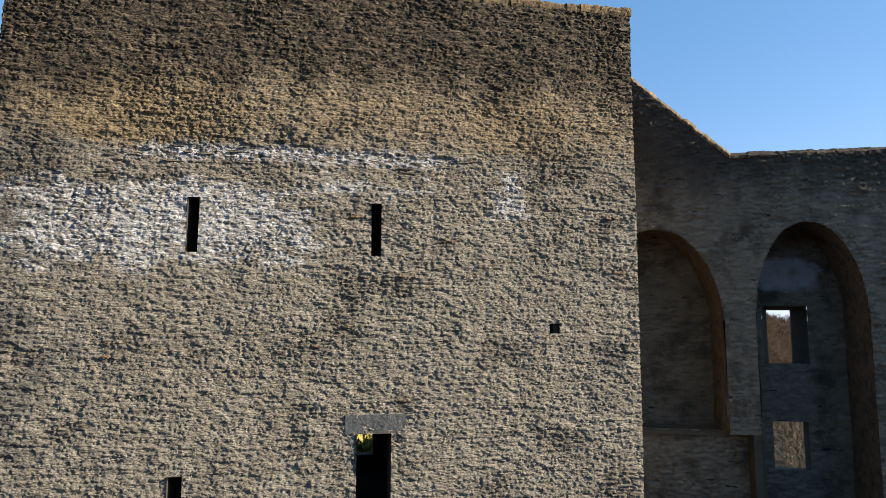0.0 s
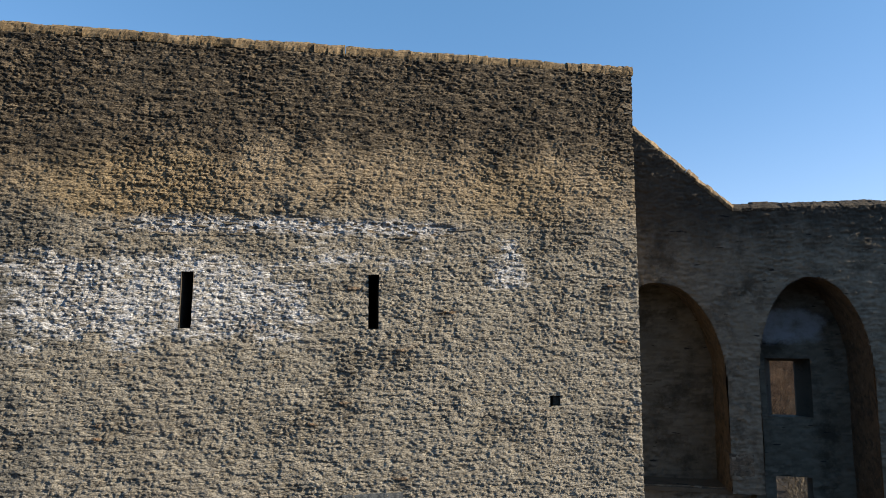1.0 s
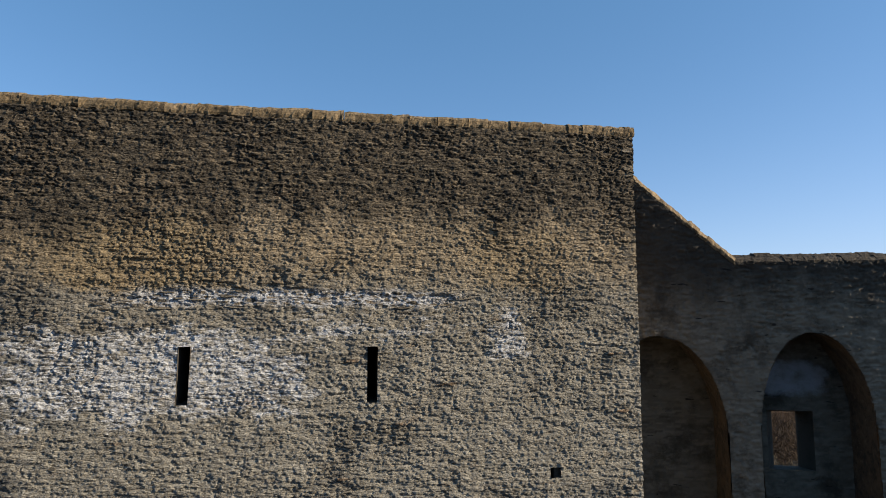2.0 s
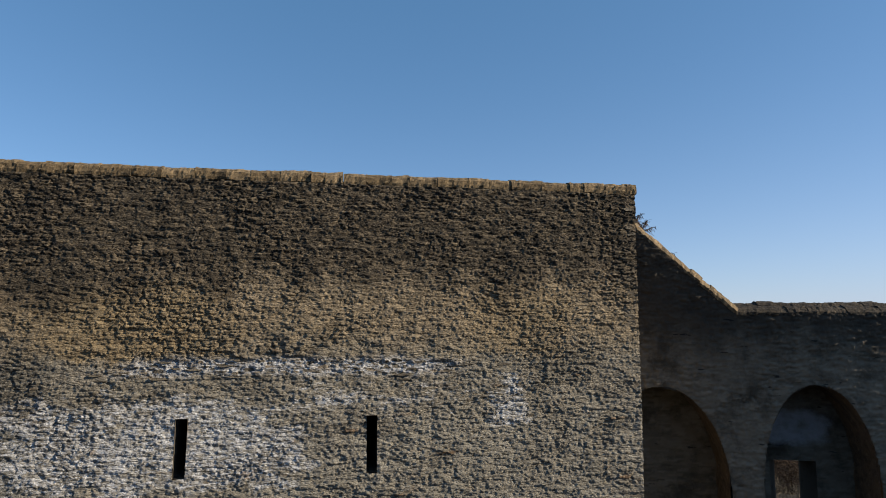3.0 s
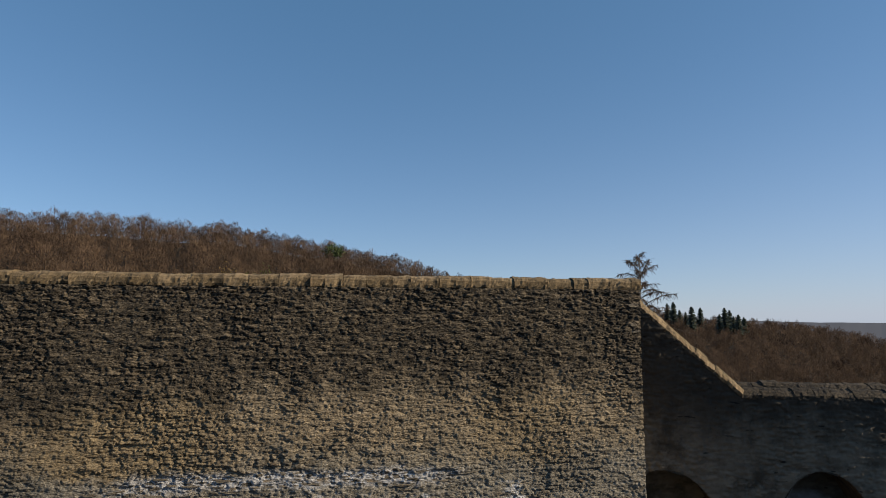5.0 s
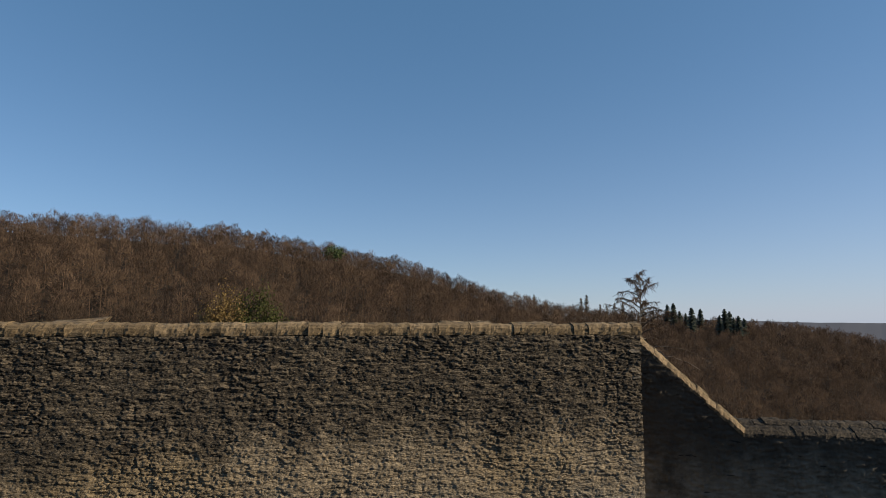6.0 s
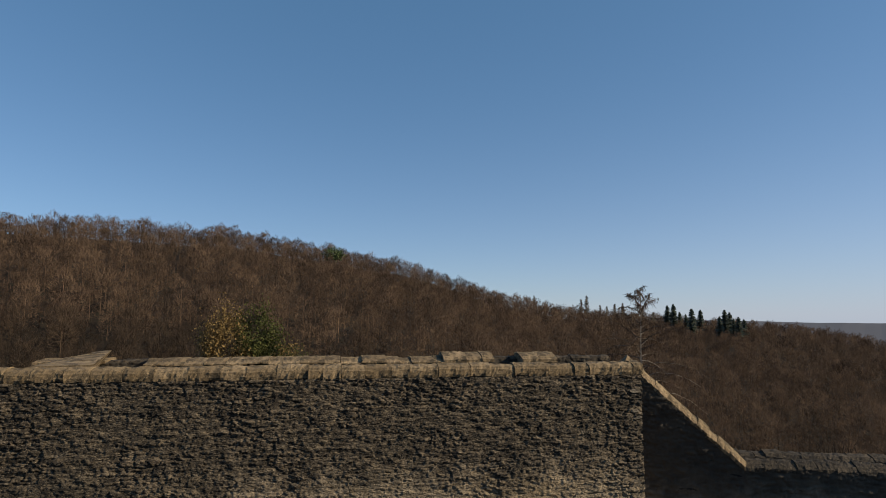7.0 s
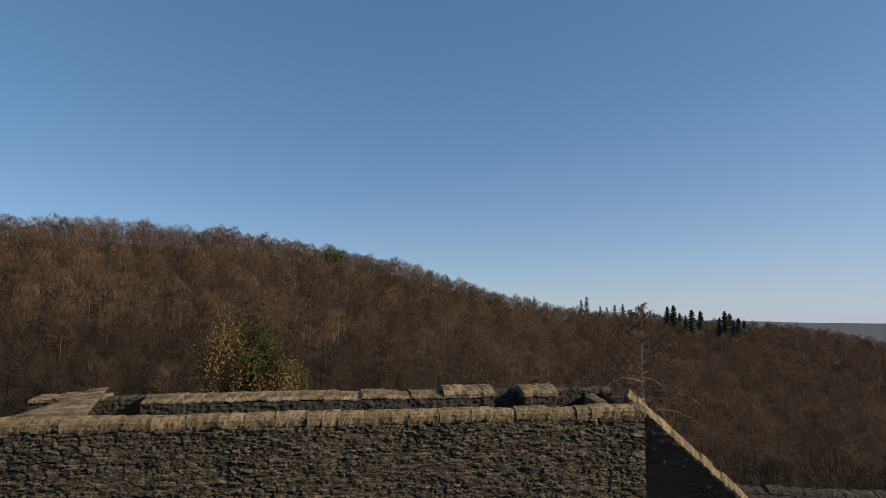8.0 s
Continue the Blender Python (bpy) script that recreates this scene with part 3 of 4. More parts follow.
firs = [conifer("fir_tree", 300 + k, 30, 330, 1.5, M_FIR, M_TWIG, "dark green fir standing above the bare wood", 0.15, 0.28, 0.22) for k in range(3)]
g = np.random.default_rng(9)
FIR_AZ = [20.4, 20.9, 21.4, 21.9, 22.4, 23.1, 24.6, 25.0, 25.4, 25.7, 26.1, 26.5]
for k, az in enumerate(FIR_AZ):
    x, y, z = place(az, 650 + g.uniform(-25, 25))
    m = pose(x, y, z - 1, 0, 0, g.uniform(0, 360)) @ Matrix.Scale(g.uniform(0.75, 1.02), 4) @ Matrix.Diagonal((1.2, 1.2, 1, 1))
    tree = firs[k] if k < 3 else copy_thing(firs[k % 3], Matrix.Identity(4))
    tree.matrix_world = m
    tagged(tree, group="firs on the ridge")
larches = [conifer("larch_tree", 320 + k, 27, 420, 0.5, M_LARCH, M_DEAD, "bare pale larch on the ridge", 0.0, 0.2, 0.24) for k in range(2)]
for k, az in enumerate([8.6, 12.9, 13.4, 14.6, 15.2, 15.9, 16.6, 17.4, 18.3, 19.2]):
    x, y, z = place(az, 640 + g.uniform(-25, 25))
    m = pose(x, y, z - 1, 0, 0, g.uniform(0, 360)) @ Matrix.Scale(g.uniform(0.65, 1.05), 4)
    tree = larches[k] if k < 2 else copy_thing(larches[k % 2], Matrix.Identity(4))
    tree.matrix_world = m
    tagged(tree, group="larches on the ridge")


def leafy(name, seed, centre, size, count, leaf, material, parent, label=""):
    g = np.random.default_rng(seed)
    lumps = g.normal(0, 1, (30, 3))
    lumps = lumps / np.linalg.norm(lumps, axis=1, keepdims=True) * g.uniform(0.3, 0.9, (30, 1))
    k = g.integers(0, 30, count)
    p = (lumps[k] + g.normal(0, 0.17, (count, 3))) * np.array(size) + np.array(centre)
    d = g.normal(0, 1, (count, 3)) + np.array([0, 0, -0.4])
    d = d / np.linalg.norm(d, axis=1, keepdims=True) * leaf
    v, f = blades(p, p + d, leaf * 0.75, g, 0.5)
    return toned(name, v, f, material, parent, seed, label)


pine = empty("pine_tree", pose(*place(-10.4, 402)), label="dark green pine among the bare trees on the hill", category="tree")
leafy("crown", 41, (0, 0, 14.5), (7.5, 5, 5.0), 620, 1.2, M_PINE, pine)
pv, pf = prisms(np.array([[0, 0, -1.0]]), np.array([[0, 0, 12.0]]), np.array([0.3]), np.array([0.1]))
toned("trunk", pv, pf, M_TWIG, pine, 42)
bz = float(hill(np.array([-13.3]), np.array([40.8]))[0])
bush = empty("ivy_bush", pose(-13.3, 40.8, bz), label="tall bush with green ivy and yellowed dry leaves", category="bush")
leafy("dry_foliage", 43, (-1.1, -0.3, 11.0 - bz), (2.0, 1.4, 3.4), 6500, 0.13, M_DRY, bush, "yellow-brown withered leaves")
leafy("ivy_foliage", 44, (0.9, 0.2, 11.3 - bz), (1.8, 1.5, 3.2), 6200, 0.13, M_IVY, bush, "dark green ivy leaves")
leafy("low_foliage", 45, (2.3, -0.4, 10.0 - bz), (2.3, 1.5, 2.6), 4200, 0.13, M_DRY, bush, "yellow-brown withered leaves")
leafy("side_ivy", 48, (2.6, 0.3, 10.2 - bz), (1.9, 1.4, 2.2), 2600, 0.10, M_IVY, bush, "dark green ivy leaves")
gb = np.random.default_rng(46)
st = np.stack([gb.normal(0, 0.5, 14), gb.normal(0, 0.3, 14), np.full(14, -0.3)], 1)
en = np.stack([gb.normal(0, 1.6, 14), gb.normal(0, 0.8, 14), gb.uniform(8.5, 13.2, 14) - bz], 1)
pv, pf = prisms(st, en, np.full(14, 0.07), np.full(14, 0.015))
toned("stems", pv, pf, M_TWIG, bush, 47)


def dead_conifer():
    """A dying spruce: bare trunk, level boughs that sag, hanging twigs."""
    g = np.random.default_rng(61)
    x, y = 12.08, 37.6
    z0 = float(hill(np.array([x]), np.array([y]))[0])
    tree = empty("dead_spruce", pose(x, y, z0 - 0.2), label="dying spruce with bare sagging boughs", category="tree")
    h = 15.75 - z0
    a, b, ra, rb = [], [], [], []
    rings = np.linspace(0, h, 13)
    wob = np.stack([0.05 * np.sin(rings * 1.1), 0.05 * np.cos(rings * 0.9), rings], 1)
    for k in range(12):
        a.append(wob[k]), b.append(wob[k + 1])
        ra.append(0.16 * (1 - k / 12) + 0.03), rb.append(0.16 * (1 - (k + 1) / 12) + 0.03)
    pv, pf = prisms(np.array(a), np.array(b), np.array(ra), np.array(rb))
    toned("trunk", pv, pf, M_BARK, tree, 62, "pale grey peeling trunk")
    tw_a, tw_b = [], []
    for k in range(84):
        t = 1 - 0.55 * (k / 84) ** 0.9
        turn = k * 2.399 + g.normal(0, 0.3)
        low = (1 - t) / 0.55
        reach = (0.25 + 3.5 * min(1, low * 2.1) ** 0.75) * g.uniform(0.45, 1.15)
        p = np.array([0, 0, t * h])
        rise = (0.62 - 1.05 * low) + g.normal(0, 0.25)
        pts = [p]
        for j in range(4):
            s = (j + 1) / 4
            bend = rise * s * reach + (0.10 * math.sin(s * 2.6) - (0.20 if low < 0.4 else 0.34) * s * s) * reach
            pts.append(p + np.array([math.cos(turn) * s * reach, math.sin(turn) * s * reach, bend]) + g.normal(0, 0.025, 3))
        pts = np.array(pts)
        thick = 0.028 * (1 - np.arange(5) / 4) + 0.008
        pv, pf = prisms(pts[:-1], pts[1:], thick[:-1], thick[1:])
        toned("bough", pv, pf, M_BARK if k % 2 and low > 0.35 else M_DEAD, tree, 63 + k)
        for j in range(int(22 + 48 * reach * (1 - 0.75 * low))):
            s = g.uniform(0.2, 1)
            i = min(3, int(s * 4))
            q = pts[i] + (pts[i + 1] - pts[i]) * (s * 4 - i)
            tw_a.append(q)
            tw_b.append(q + np.array([g.normal(0, 0.20), g.normal(0, 0.20), g.uniform(-0.50, 0.16)]) * (1.1 - 0.4 * s))
    v, f = blades(np.array(tw_a), np.array(tw_b), 0.030, g, 0.4)
    tagged(toned("twig_mass", v, f, M_TWIG, tree, 64), kind="stuff")


dead_conifer()

# far ridge on the horizon; distance haze is put into its blue-grey colour
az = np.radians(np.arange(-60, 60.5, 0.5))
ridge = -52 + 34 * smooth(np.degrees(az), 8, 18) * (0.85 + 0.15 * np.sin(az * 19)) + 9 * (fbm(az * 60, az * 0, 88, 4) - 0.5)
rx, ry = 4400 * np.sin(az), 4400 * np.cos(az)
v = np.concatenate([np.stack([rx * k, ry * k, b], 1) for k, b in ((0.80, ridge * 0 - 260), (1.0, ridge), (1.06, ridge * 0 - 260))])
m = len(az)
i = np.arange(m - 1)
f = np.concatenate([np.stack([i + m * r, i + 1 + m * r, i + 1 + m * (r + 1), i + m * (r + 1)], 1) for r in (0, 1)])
tagged(toned("backdrop", v, f, M_HAZE, None, 89), "wooded ridge on the horizon with haze painted blue-grey", "backdrop", kind="structure")

# thicket below the curtain wall, seen through its windows
gs = np.random.default_rng(71)
sx, sy = gs.uniform(8, 38, 150), gs.uniform(24, 54, 150)
shrubs = np.stack([sx, sy, hill(sx, sy) - 0.2], -1)
shrub_kinds = [bare_tree(400 + k, 4.2, 260, 0.045, 0.8, 6) for k in range(4)]
forest("thicket", shrub_kinds, shrubs, gs.uniform(0.35, 0.8, 150), M_LARCH, "pale leafless scrub on the bank below the wall", "shrubs", 72)
gl = np.random.default_rng(73)
px, py = gl.uniform(-9, 3, 5000), gl.uniform(21.0, 30, 5000)
base = np.stack([px, py, hill(px, py) + 0.02], 1)
v, f = blades(base, base + np.stack([gl.normal(0, 0.2, 5000), gl.normal(0, 0.2, 5000), gl.uniform(0.05, 0.45, 5000)], 1), 0.12, gl, 0.6)
tagged(toned("weeds", v, f, M_WEED, None, 74), "yellow-green weeds behind the tower", "weeds", kind="stuff")

# ---- the tower ----
S0, S1, TOP = -9.75, 5.0, 12.5
DOOR = (-1.92, -1.18, 0.0, 2.13)
SLIT_A, SLIT_B = (-5.67, -5.42, 6.04, 7.26), (-1.66, -1.43, 6.02, 7.24)
LOW_SLIT = (-5.74, -5.45, 0.3, 1.39)
PUTLOG = (2.60, 2.86, 4.27, 4.49)


def lean(x, y, z):
    return x + 0.031 * (z - 12.0) * smooth(x, 1.0, 5.0), y + BATTER * (z - 4.7), z


def plaster_edge(x, z):
    """The plaster above stands proud of the bared slates and breaks off in a ragged ledge."""
    edge = 8.50 - 0.03 * (x + 3) + 0.55 * (fbm(x * 1.9, z * 0.9, 91, 5) - 0.5)
    along = smooth(x, -7.9, -7.0) * smooth(x, 1.2, -0.2) * (0.25 + 0.75 * smooth(fbm(x * 1.3, x * 0, 97, 3), 0.38, 0.55))
    return along * (0.024 * smooth(z, edge - 0.02, edge + 0.02) * smooth(z, edge + 1.3, edge + 0.3) - 0.018 * smooth(z, edge + 0.02, edge - 0.02) * smooth(z, edge - 0.9, edge - 0.35))


def wear(x, z):
    """Depth of the relief, a little uneven along the wall."""
    return 0.050 * (0.80 + 0.40 * fbm(x * 0.55, z * 0.7, 301, 4))


wall_front = empty("wall_front", W, label="sunlit rubble tower wall with dark crust, ochre and limewash bands", category="wall", kind="structure")
panel("face", S0, S1, -0.2, TOP, 0.020, M_FRONT, wall_front, 21, wear, lambda x, z: 0.15 - 0.10 * smooth(z, 7.6, 9.4), [DOOR, SLIT_A, SLIT_B, LOW_SLIT, PUTLOG], bend=lean, extra=plaster_edge)


def reveal(name, hole, depth, parent, material, off):
    x0, x1, z0, z1 = hole
    y0 = off + BATTER * ((z0 + z1) / 2 - 4.7)
    bm = bmesh.new()
    box(bm, x0, x1, y0 - 0.01, y0 + depth, z0, z1, skip=("front", "back"))
    bmesh.ops.reverse_faces(bm, faces=bm.faces)
    return part(name, bm, material, parent)


# jambs get the dark inner rubble, so their shade lies in the colour
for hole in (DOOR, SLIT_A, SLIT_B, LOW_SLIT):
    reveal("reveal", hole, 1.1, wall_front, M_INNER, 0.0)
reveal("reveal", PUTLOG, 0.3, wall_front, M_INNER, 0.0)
solid_back = bmesh.new()
box(solid_back, PUTLOG[0], PUTLOG[1], 0.05, 0.3, PUTLOG[2], PUTLOG[3])
part("hole_back", solid_back, M_INNER, wall_front)


def solid(name, parent, boxes, material, **tags):
    bm = bmesh.new()
    for b in boxes:
        box(bm, *b)
    ob = part(name, bm, material, parent)
    return tagged(ob, **tags)


wall_right = empty("wall_right", W @ pose(4.72, 0.15, 0, 0, 0, 76), label="rubble side wall of the tower", category="wall", kind="structure")
panel("face", 0.0, 5.2, -0.2, TOP, 0.06, M_FRONT, wall_right, 31, 0.05, 0.0, bend=lambda x, y, z: (x + 0.02 + BATTER * (z - 4.7), y - 0.028 * (z - 9.5), z))
wall_left = empty("wall_left", W @ pose(S0, 5.55, 0, 0, 0, -90), label="rubble side wall of the tower", category="wall", kind="structure")
panel("face", 0.0, 5.2, -0.2, TOP, 0.08, M_FRONT, wall_left, 41, 0.05, 0.0)
wall_back = empty("wall_back", W @ pose(0, 4.75, 0), label="rubble back wall of the tower, dark inside", category="wall", kind="structure")
REAR = (-1.92, -1.27, 0.45, 2.3)
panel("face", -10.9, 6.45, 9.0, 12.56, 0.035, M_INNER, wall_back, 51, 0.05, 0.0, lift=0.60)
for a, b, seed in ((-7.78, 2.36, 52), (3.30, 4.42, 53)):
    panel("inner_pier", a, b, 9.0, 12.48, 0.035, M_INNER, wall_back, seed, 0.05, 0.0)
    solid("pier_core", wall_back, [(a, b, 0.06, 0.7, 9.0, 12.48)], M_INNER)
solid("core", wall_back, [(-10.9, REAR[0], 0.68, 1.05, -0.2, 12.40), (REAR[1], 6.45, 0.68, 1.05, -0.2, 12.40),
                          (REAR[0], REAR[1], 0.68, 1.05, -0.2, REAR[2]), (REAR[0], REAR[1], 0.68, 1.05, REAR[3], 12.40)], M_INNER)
# unseen slab, added to block daylight from the rooms behind the slits
chamber = solid("shade_floor", None, [(S0 + 0.5, 4.3, 0.9, 4.8, 9.6, 9.9)], M_INNER, label="unseen floor slab that keeps daylight out of the tower", category="floor", kind="structure")
chamber.matrix_world = W

# ---- coping stones ----
def coping_stone(length, profile, seed, joint=0.004, rough=0.5):
    """A rough block along x; the profile is (y, z) from the lower front edge round to the lower back."""
    g = np.random.default_rng(seed)
    bm = bmesh.new()
    rings = []
    n = max(8, int(length / 0.045))
    fine = []
    for (y0, z0), (y1, z1) in zip(profile, profile[1:]):
        m = max(1, round(math.hypot(y1 - y0, z1 - z0) / 0.06))
        fine += [(y0 + (y1 - y0) * k / m, z0 + (z1 - z0) * k / m) for k in range(m)]
    profile = fine + [profile[-1]]
    off = Vector((seed * 3.7, seed * 1.3, 0))
    for k in range(n):
        x = joint + (length - 2 * joint) * k / (n - 1)
        j = rough * 0.014 if 0 < k < n - 1 else rough * 0.022
        ring = []
        for y, z in profile:
            d = rough * noise.noise_vector(Vector((x, y, z)) * 4 + off) * 0.045 + rough * noise.noise_vector(Vector((x, y, z)) * 11 + off) * 0.034 + rough * noise.noise_vector(Vector((x * 0.6, y, z)) * 24 + off) * 0.022
            ring.append(bm.verts.new((x + d.x * (0.6 if 0 < k < n - 1 else 0.25), y + d.y + g.normal(0, j * 0.5), z + d.z + g.normal(0, j * 0.4))))
        rings.append(ring)
    for a, b in zip(rings, rings[1:]):
        for k in range(len(profile)):
            m = (k + 1) % len(profile)
            bm.faces.new((a[k], b[k], b[m], a[m]))
    bm.faces.new(rings[0])
    bm.faces.new(rings[-1][::-1])
    bmesh.ops.recalc_face_normals(bm, faces=bm.faces)
    return bm


def coping_row(parent, x0, x1, profile, at, seed, lo=0.32, hi=0.75, material=M_COPING):
    g = np.random.default_rng(seed)
    x, k = x0, 0
    while x < x1 - 0.05:
        step = min(g.uniform(lo, hi), x1 - x)
        if x1 - x - step < 0.2:
            step = x1 - x
        ob = part("coping_stone", coping_stone(step, profile, seed * 100 + k), material, parent)
        ob.matrix_basis = at @ pose(x, 0, g.normal(0, 0.012), g.normal(0, 1.0), g.normal(0, 0.7), g.normal(0, 0.4))
        x, k = x + step, k + 1


FRONT_PROFILE = [(0.02, 0.0), (0.0, 0.06), (0.0, 0.17), (0.05, 0.235), (0.16, 0.275), (0.30, 0.295), (0.42, 0.285), (0.50, 0.12), (0.5, -0.1)]
coping_row(wall_front, S0 - 0.02, S1 + 0.06, FRONT_PROFILE, pose(0, 0.41, TOP + 0.005), 1)
solid("bed", wall_front, [(S0 + 0.05, S1 - 0.05, 0.48, 1.25, 9.0, TOP + 0.06)], M_INNER)
BACK_PROFILE = [(0.0, 0.0), (0.0, 0.04), (0.15, 0.09), (0.35, 0.14), (0.6, 0.18), (0.95, 0.17), (1.05, -0.15)]
TALL_PROFILE = [(0.0, 0.0), (0.0, 0.10), (0.15, 0.18), (0.35, 0.24), (0.6, 0.28), (0.95, 0.27), (1.05, -0.15)]
THIN_PROFILE = [(0.0, 0.0), (0.0, 0.08), (0.06, 0.14), (0.3, 0.17), (0.42, 0.15), (0.45, 0.0)]
coping_row(wall_back, -7.78, 0.78, BACK_PROFILE, pose(0, -0.03, 12.49), 2)
coping_row(wall_back, 0.79, 2.38, TALL_PROFILE, pose(0, -0.03, 12.49), 4)
coping_row(wall_back, 3.28, 4.42, TALL_PROFILE, pose(0, -0.03, 12.47), 7)
# recess tops take the dark coping, which carries the recess shade in its colour
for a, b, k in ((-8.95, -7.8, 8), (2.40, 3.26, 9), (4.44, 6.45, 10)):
    coping_row(wall_back, a, b, THIN_PROFILE, pose(0, 0.60, 12.47), k, 0.3, 0.7, M_DARK_COPING)
coping_row(wall_back, -10.9, -8.97, [(0.0, -0.05), (0.0, 0.03), (0.3, 0.07), (0.6, 0.09), (0.9, 0.08), (1.0, -0.1)], pose(0, 0.52, 12.585), 13)
coping_row(wall_right, 1.2, 5.3, [(0.0, 0.0), (0.02, 0.2), (0.25, 0.33), (0.5, 0.3), (0.55, 0.0)], pose(0, -0.02, TOP - 0.36), 3)

# broad ragged top of the side wall, wider at the front than at the back
g = np.random.default_rng(44)
for k in range(7):
    t0, t1 = k / 7, (k + 1) / 7
    rows = []
    bm = bmesh.new()
    for t in (t0, (t0 + t1) / 2, t1 - 0.004):
        xa, xb, y = -9.95 + 0.32 * t, -7.85 - 0.98 * t, 1.30 + 4.0 * t
        pr = [(xa, 12.0), (xa + 0.03, 12.62), (xa * 0.6 + xb * 0.4, 12.78 + 0.08 * t), (xb - 0.15, 12.80 + 0.10 * t), (xb, 12.80 + 0.10 * t), (xb - 0.5, 12.2), (xb - 0.6, 9.5), (xa, 9.5)]
        rows.append([bm.verts.new((x + g.normal(0, 0.012), y + g.normal(0, 0.004), z + g.normal(0, 0.010))) for x, z in pr])
    for p, q in zip(rows, rows[1:]):
        for j in range(8):
            bm.faces.new((p[j], q[j], q[(j + 1) % 8], p[(j + 1) % 8]))
    bm.faces.new(rows[0]), bm.faces.new(rows[-1][::-1])
    bmesh.ops.recalc_face_normals(bm, faces=bm.faces)
    ob = part("top_stone", bm, M_COPING, wall_left)
    ob.matrix_parent_inverse = (W @ pose(S0, 5.55, 0, 0, 0, -90)).inverted() @ W
lintel = part("lintel", coping_stone(1.30, [(-0.03, 0.0), (-0.03, 0.40), (0.5, 0.40), (0.5, 0.0)], 77, 0.0, 0.2), M_LINTEL, wall_front, "blue-grey slate slab lintel")
lintel.matrix_basis = pose(-2.17, BATTER * (2.3 - 4.7), 2.13)

# ---- the curtain wall ----
T_ = 9.52


def crest(x):
    return np.where(x < 0, T_ - 0.918 * x, T_)


def arch_half(z, centre, half, spring, rise):
    t = np.clip((z - spring) / rise, 0, 1)
    return np.where(z < spring, half, half * np.sqrt(np.clip(1 - t ** 2.0, 0, 1)))


NICHES = [(-2.24, 1.88, 4.3, 3.04, 1.22), (2.07, 1.53, 4.6, 2.88, -3.5)]   # centre, half width, spring, rise, sill


def in_niche(x, z, grow=0.0):
    hit = np.zeros(np.shape(x), bool)
    for c, half, spring, rise, sill in NICHES:
        hit |= (np.abs(x - c) < arch_half(z, c, half, spring, rise)) & (z > sill) & (z < spring + rise)
    return hit


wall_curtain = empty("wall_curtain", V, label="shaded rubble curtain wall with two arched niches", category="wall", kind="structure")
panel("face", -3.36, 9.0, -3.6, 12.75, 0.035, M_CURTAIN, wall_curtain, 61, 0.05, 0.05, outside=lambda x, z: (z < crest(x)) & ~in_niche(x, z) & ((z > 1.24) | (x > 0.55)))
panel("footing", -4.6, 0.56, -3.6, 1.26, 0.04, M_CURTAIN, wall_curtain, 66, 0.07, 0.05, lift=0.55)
WIN_U, WIN_L = (1.20, 2.54, 3.20, 5.00), (1.36, 2.40, -0.06, 1.40)
DEEP = 1.6
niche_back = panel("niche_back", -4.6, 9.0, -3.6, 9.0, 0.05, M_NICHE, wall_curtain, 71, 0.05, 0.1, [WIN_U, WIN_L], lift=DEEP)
for c, half, spring, rise, sill in NICHES:
    pts = [(c - half, sill)] + [(c - half, sill + (spring - sill) * k / 8) for k in range(1, 9)]
    pts += [(c - half * math.cos(a), spring + rise * math.sin(a)) for a in np.linspace(0, math.pi, 41)[1:-1]]
    pts += [(c + half, spring - (spring - sill) * k / 8) for k in range(0, 9)]
    g = np.random.default_rng(5)
    vs, fs = [], []
    m = 9
    for k, (x, z) in enumerate(pts):
        for j in range(m):
            vs.append((x + g.normal(0, 0.018), -0.02 + (DEEP + 0.04) * j / (m - 1), z + g.normal(0, 0.018)))
    for k in range(len(pts) - 1):
        for j in range(m - 1):
            fs.append((k * m + j, k * m + j + 1, (k + 1) * m + j + 1, (k + 1) * m + j))
    mesh_ob("intrados", vs, fs, M_ARCH, wall_curtain, True)
for hole, outer, deep in ((WIN_U, (1.60, 2.36, 3.14, 4.87), 0.75), (WIN_L, (1.50, 2.46, -0.12, 1.34), 0.45)):
    bm = bmesh.new()
    ends = []
    for (x0, x1, z0, z1), y in ((hole, DEEP - 0.02), (outer, DEEP + deep), (outer, DEEP + deep + 0.12)):
        ends.append([bm.verts.new((x, y, z)) for x, z in ((x0, z0), (x1, z0), (x1, z1), (x0, z1))])
    for p, q in zip(ends, ends[1:]):
        for k in range(4):
            bm.faces.new((p[k], q[k], q[(k + 1) % 4], p[(k + 1) % 4]))
    bmesh.ops.recalc_face_normals(bm, faces=bm.faces)
    bmesh.ops.reverse_faces(bm, faces=bm.faces)
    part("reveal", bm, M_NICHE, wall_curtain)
LOW_ROW = [(-0.02, -0.02), (0.0, 0.07), (0.12, 0.16), (0.30, 0.23), (0.48, 0.26), (0.52, 0.0)]
HIGH_ROW = [(0.54, 0.0), (0.55, 0.24), (0.70, 0.33), (0.95, 0.37), (1.15, 0.34), (1.2, -0.1)]
coping_row(wall_curtain, 0.0, 9.0, LOW_ROW, pose(0, 0, T_ - 0.02), 5, 0.3, 0.6, M_DARK_COPING)
coping_row(wall_curtain, -0.3, 9.0, HIGH_ROW, pose(0, 0, T_ - 0.02), 12, 0.3, 0.7, M_DARK_COPING)
slope_len = 4.4 / math.cos(math.atan(0.918))
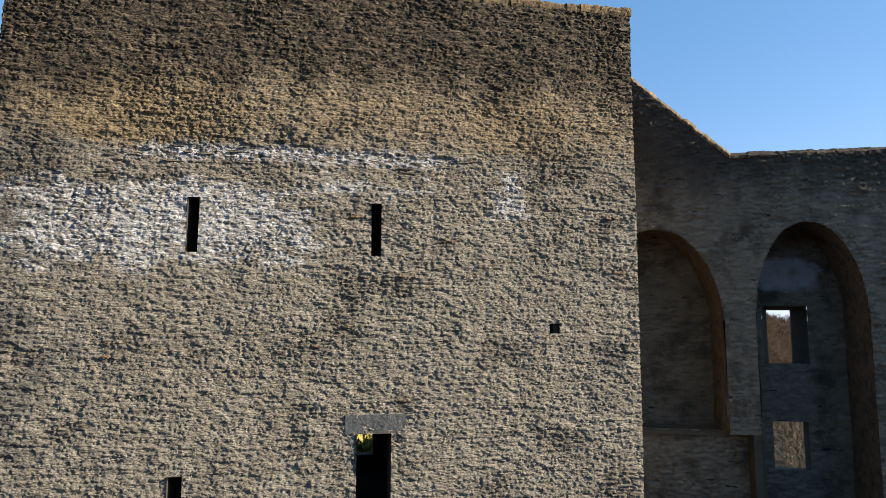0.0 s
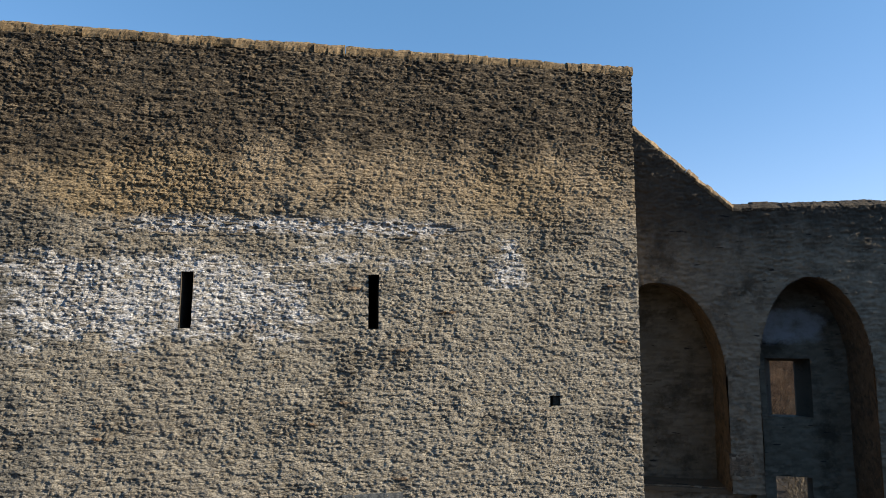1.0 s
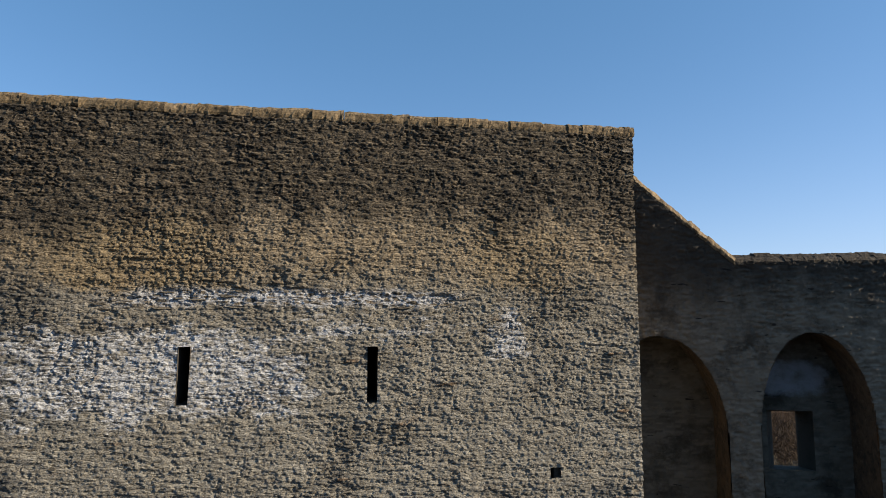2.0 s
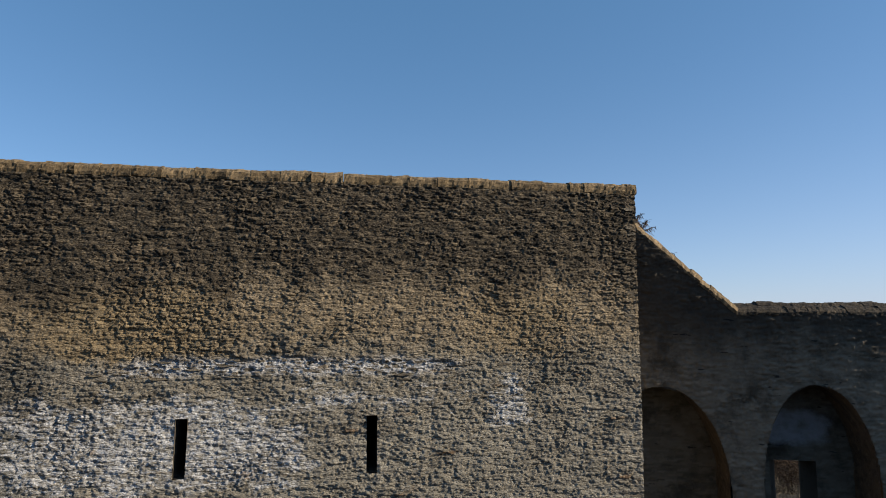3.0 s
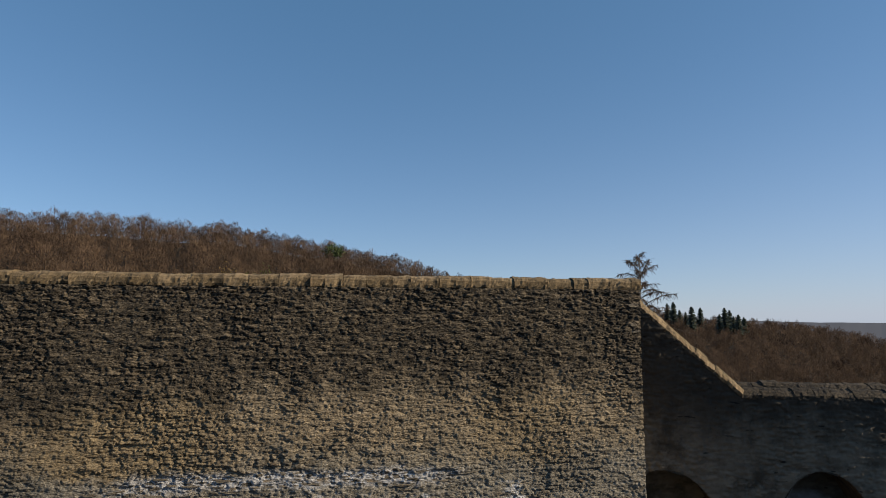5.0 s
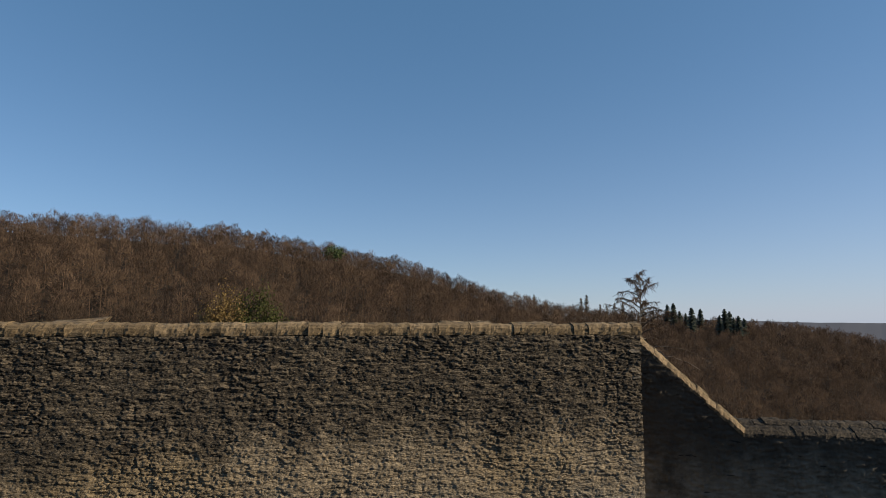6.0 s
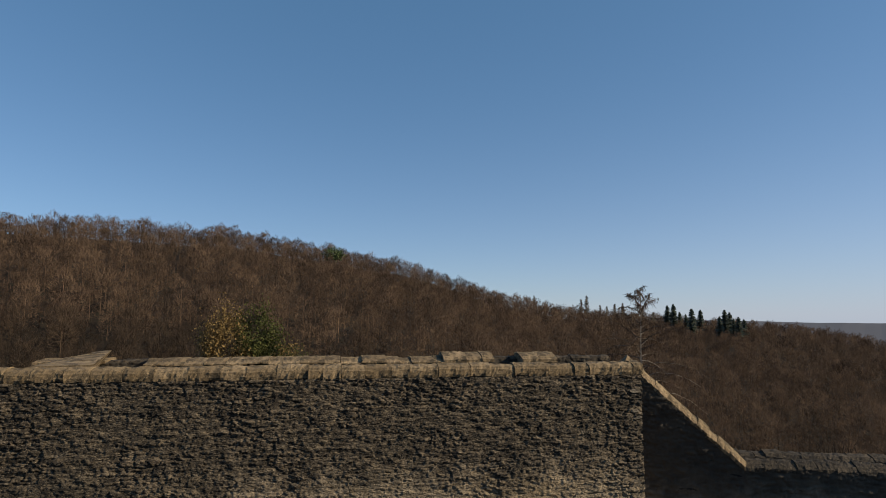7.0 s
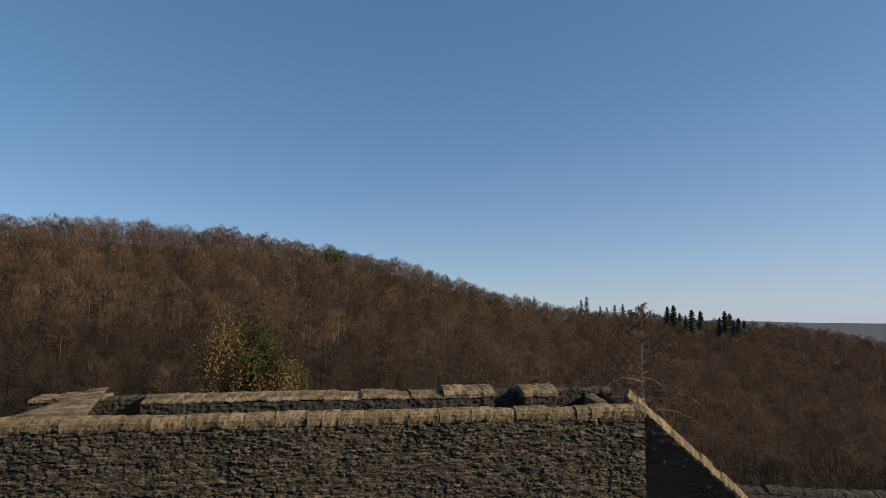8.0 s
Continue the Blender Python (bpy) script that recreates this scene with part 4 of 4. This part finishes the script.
coping_row(wall_curtain, 0.0, 4.46, [(-0.02, -0.06), (-0.03, 0.02), (0.06, 0.10), (0.2, 0.17), (0.4, 0.21), (0.6, 0.2), (0.65, -0.05)],
           pose(0, 0, T_ + 0.02) @ Matrix.Rotation(math.pi, 4, "Z") @ Matrix.Rotation(-math.atan(0.918), 4, "Y") @ Matrix.Scale(-1, 4, (0, 1, 0)), 6)

# corbel under the pier, and the sloped sill of the first niche
bm = bmesh.new()
prof = [(0.0, 2.35), (0.0, 1.75), (0.12, 1.45), (0.34, 1.22), (0.6, 1.22), (0.6, 2.35)]
ends = [[bm.verts.new((x + (0.05 if k in (2, 3) else 0) * sgn, y - 0.03, z)) for k, (y, z) in enumerate(prof)] for x, sgn in ((-0.40, 1), (0.26, -1))]
for k in range(6):
    bm.faces.new((ends[0][k], ends[1][k], ends[1][(k + 1) % 6], ends[0][(k + 1) % 6]))
bm.faces.new(ends[0]), bm.faces.new(ends[1][::-1])
bmesh.ops.recalc_face_normals(bm, faces=bm.faces)
part("corbel", bm, M_ARCH, wall_curtain, "worn tapering stone corbel")
solid("sill", wall_curtain, [(-4.5, 0.5, 0.45, DEEP + 0.1, 1.1, 1.22)], M_CURTAIN)
solid("pier_foot", wall_curtain, [(0.30, 0.56, 0.0, DEEP + 0.05, -3.5, 1.3)], M_NICHE)


# ---- stones that stand out of the tower's face ----
def block_mesh(seed):
    """A chipped flat stone about one unit long, its back flat in the wall."""
    g = np.random.default_rng(seed)
    bm = bmesh.new()
    rings = []
    for y, s in ((0.5, 1.0), (-0.38, 1.0), (-0.5, 0.88)):
        ring = []
        for k in range(8):
            a = k * math.pi / 4 + math.pi / 8
            cx, cz = math.cos(a), math.sin(a)
            m = max(abs(cx), abs(cz))
            ring.append(bm.verts.new((0.5 * s * cx / m * g.uniform(0.86, 1.05), y * g.uniform(0.8, 1.1), 0.5 * s * cz / m * g.uniform(0.80, 1.05))))
        rings.append(ring)
    for p, q in zip(rings, rings[1:]):
        for k in range(8):
            bm.faces.new((p[k], p[(k + 1) % 8], q[(k + 1) % 8], q[k]))
    bm.faces.new(rings[-1])
    bmesh.ops.recalc_face_normals(bm, faces=bm.faces)
    me = bpy.data.meshes.new("stone")
    bm.to_mesh(me)
    bm.free()
    me.materials.append(M_BLOCK)
    return me


blocks = [block_mesh(900 + k) for k in range(10)]
g = np.random.default_rng(15)


def set_stone(x, z, long, high, out):
    ob = new("stone", blocks[int(g.integers(0, 10))])
    ob.parent = wall_front
    x2, y2, z2 = lean(np.array(x), np.array(0.0), np.array(z))
    ob.matrix_basis = pose(float(x2), float(y2) - out, float(z2), g.normal(0, 4), g.normal(0, 3), g.normal(0, 4)) @ Matrix.Diagonal((long, 0.12, high, 1))


def clear(x, z):
    return all(not (h[0] - 0.2 < x < h[1] + 0.2 and h[2] - 0.2 < z < h[3] + 0.55) for h in (DOOR, SLIT_A, SLIT_B, LOW_SLIT, PUTLOG))


z = 8.05
while z < 8.58:                       # the bared course of flat slates
    x = -7.6 + g.uniform(0, 0.5)
    while x < 1.9:
        long = g.uniform(0.14, 0.42)
        if g.random() < 0.36:
            set_stone(x, z + 0.05 * math.sin(x * 1.7), long, g.uniform(0.03, 0.06), g.uniform(-0.050, -0.032))
        x += long + g.uniform(0.02, 0.3)
    z += 0.115
for k in range(90):                  # single stones left bare by the mortar
    x, z = g.uniform(S0 + 0.2, S1 - 0.2), g.uniform(2.4, 9.2)
    if clear(x, z) and not 7.95 < z < 8.7:
        set_stone(x, z, g.uniform(0.10, 0.26), g.uniform(0.04, 0.09), g.uniform(-0.052, -0.036))
for k in range(26):                   # corner stones that still show
    set_stone(S1 - g.uniform(0.14, 0.24), g.uniform(0.4, 12.2), g.uniform(0.2, 0.36), g.uniform(0.05, 0.16), g.uniform(-0.05, -0.035))
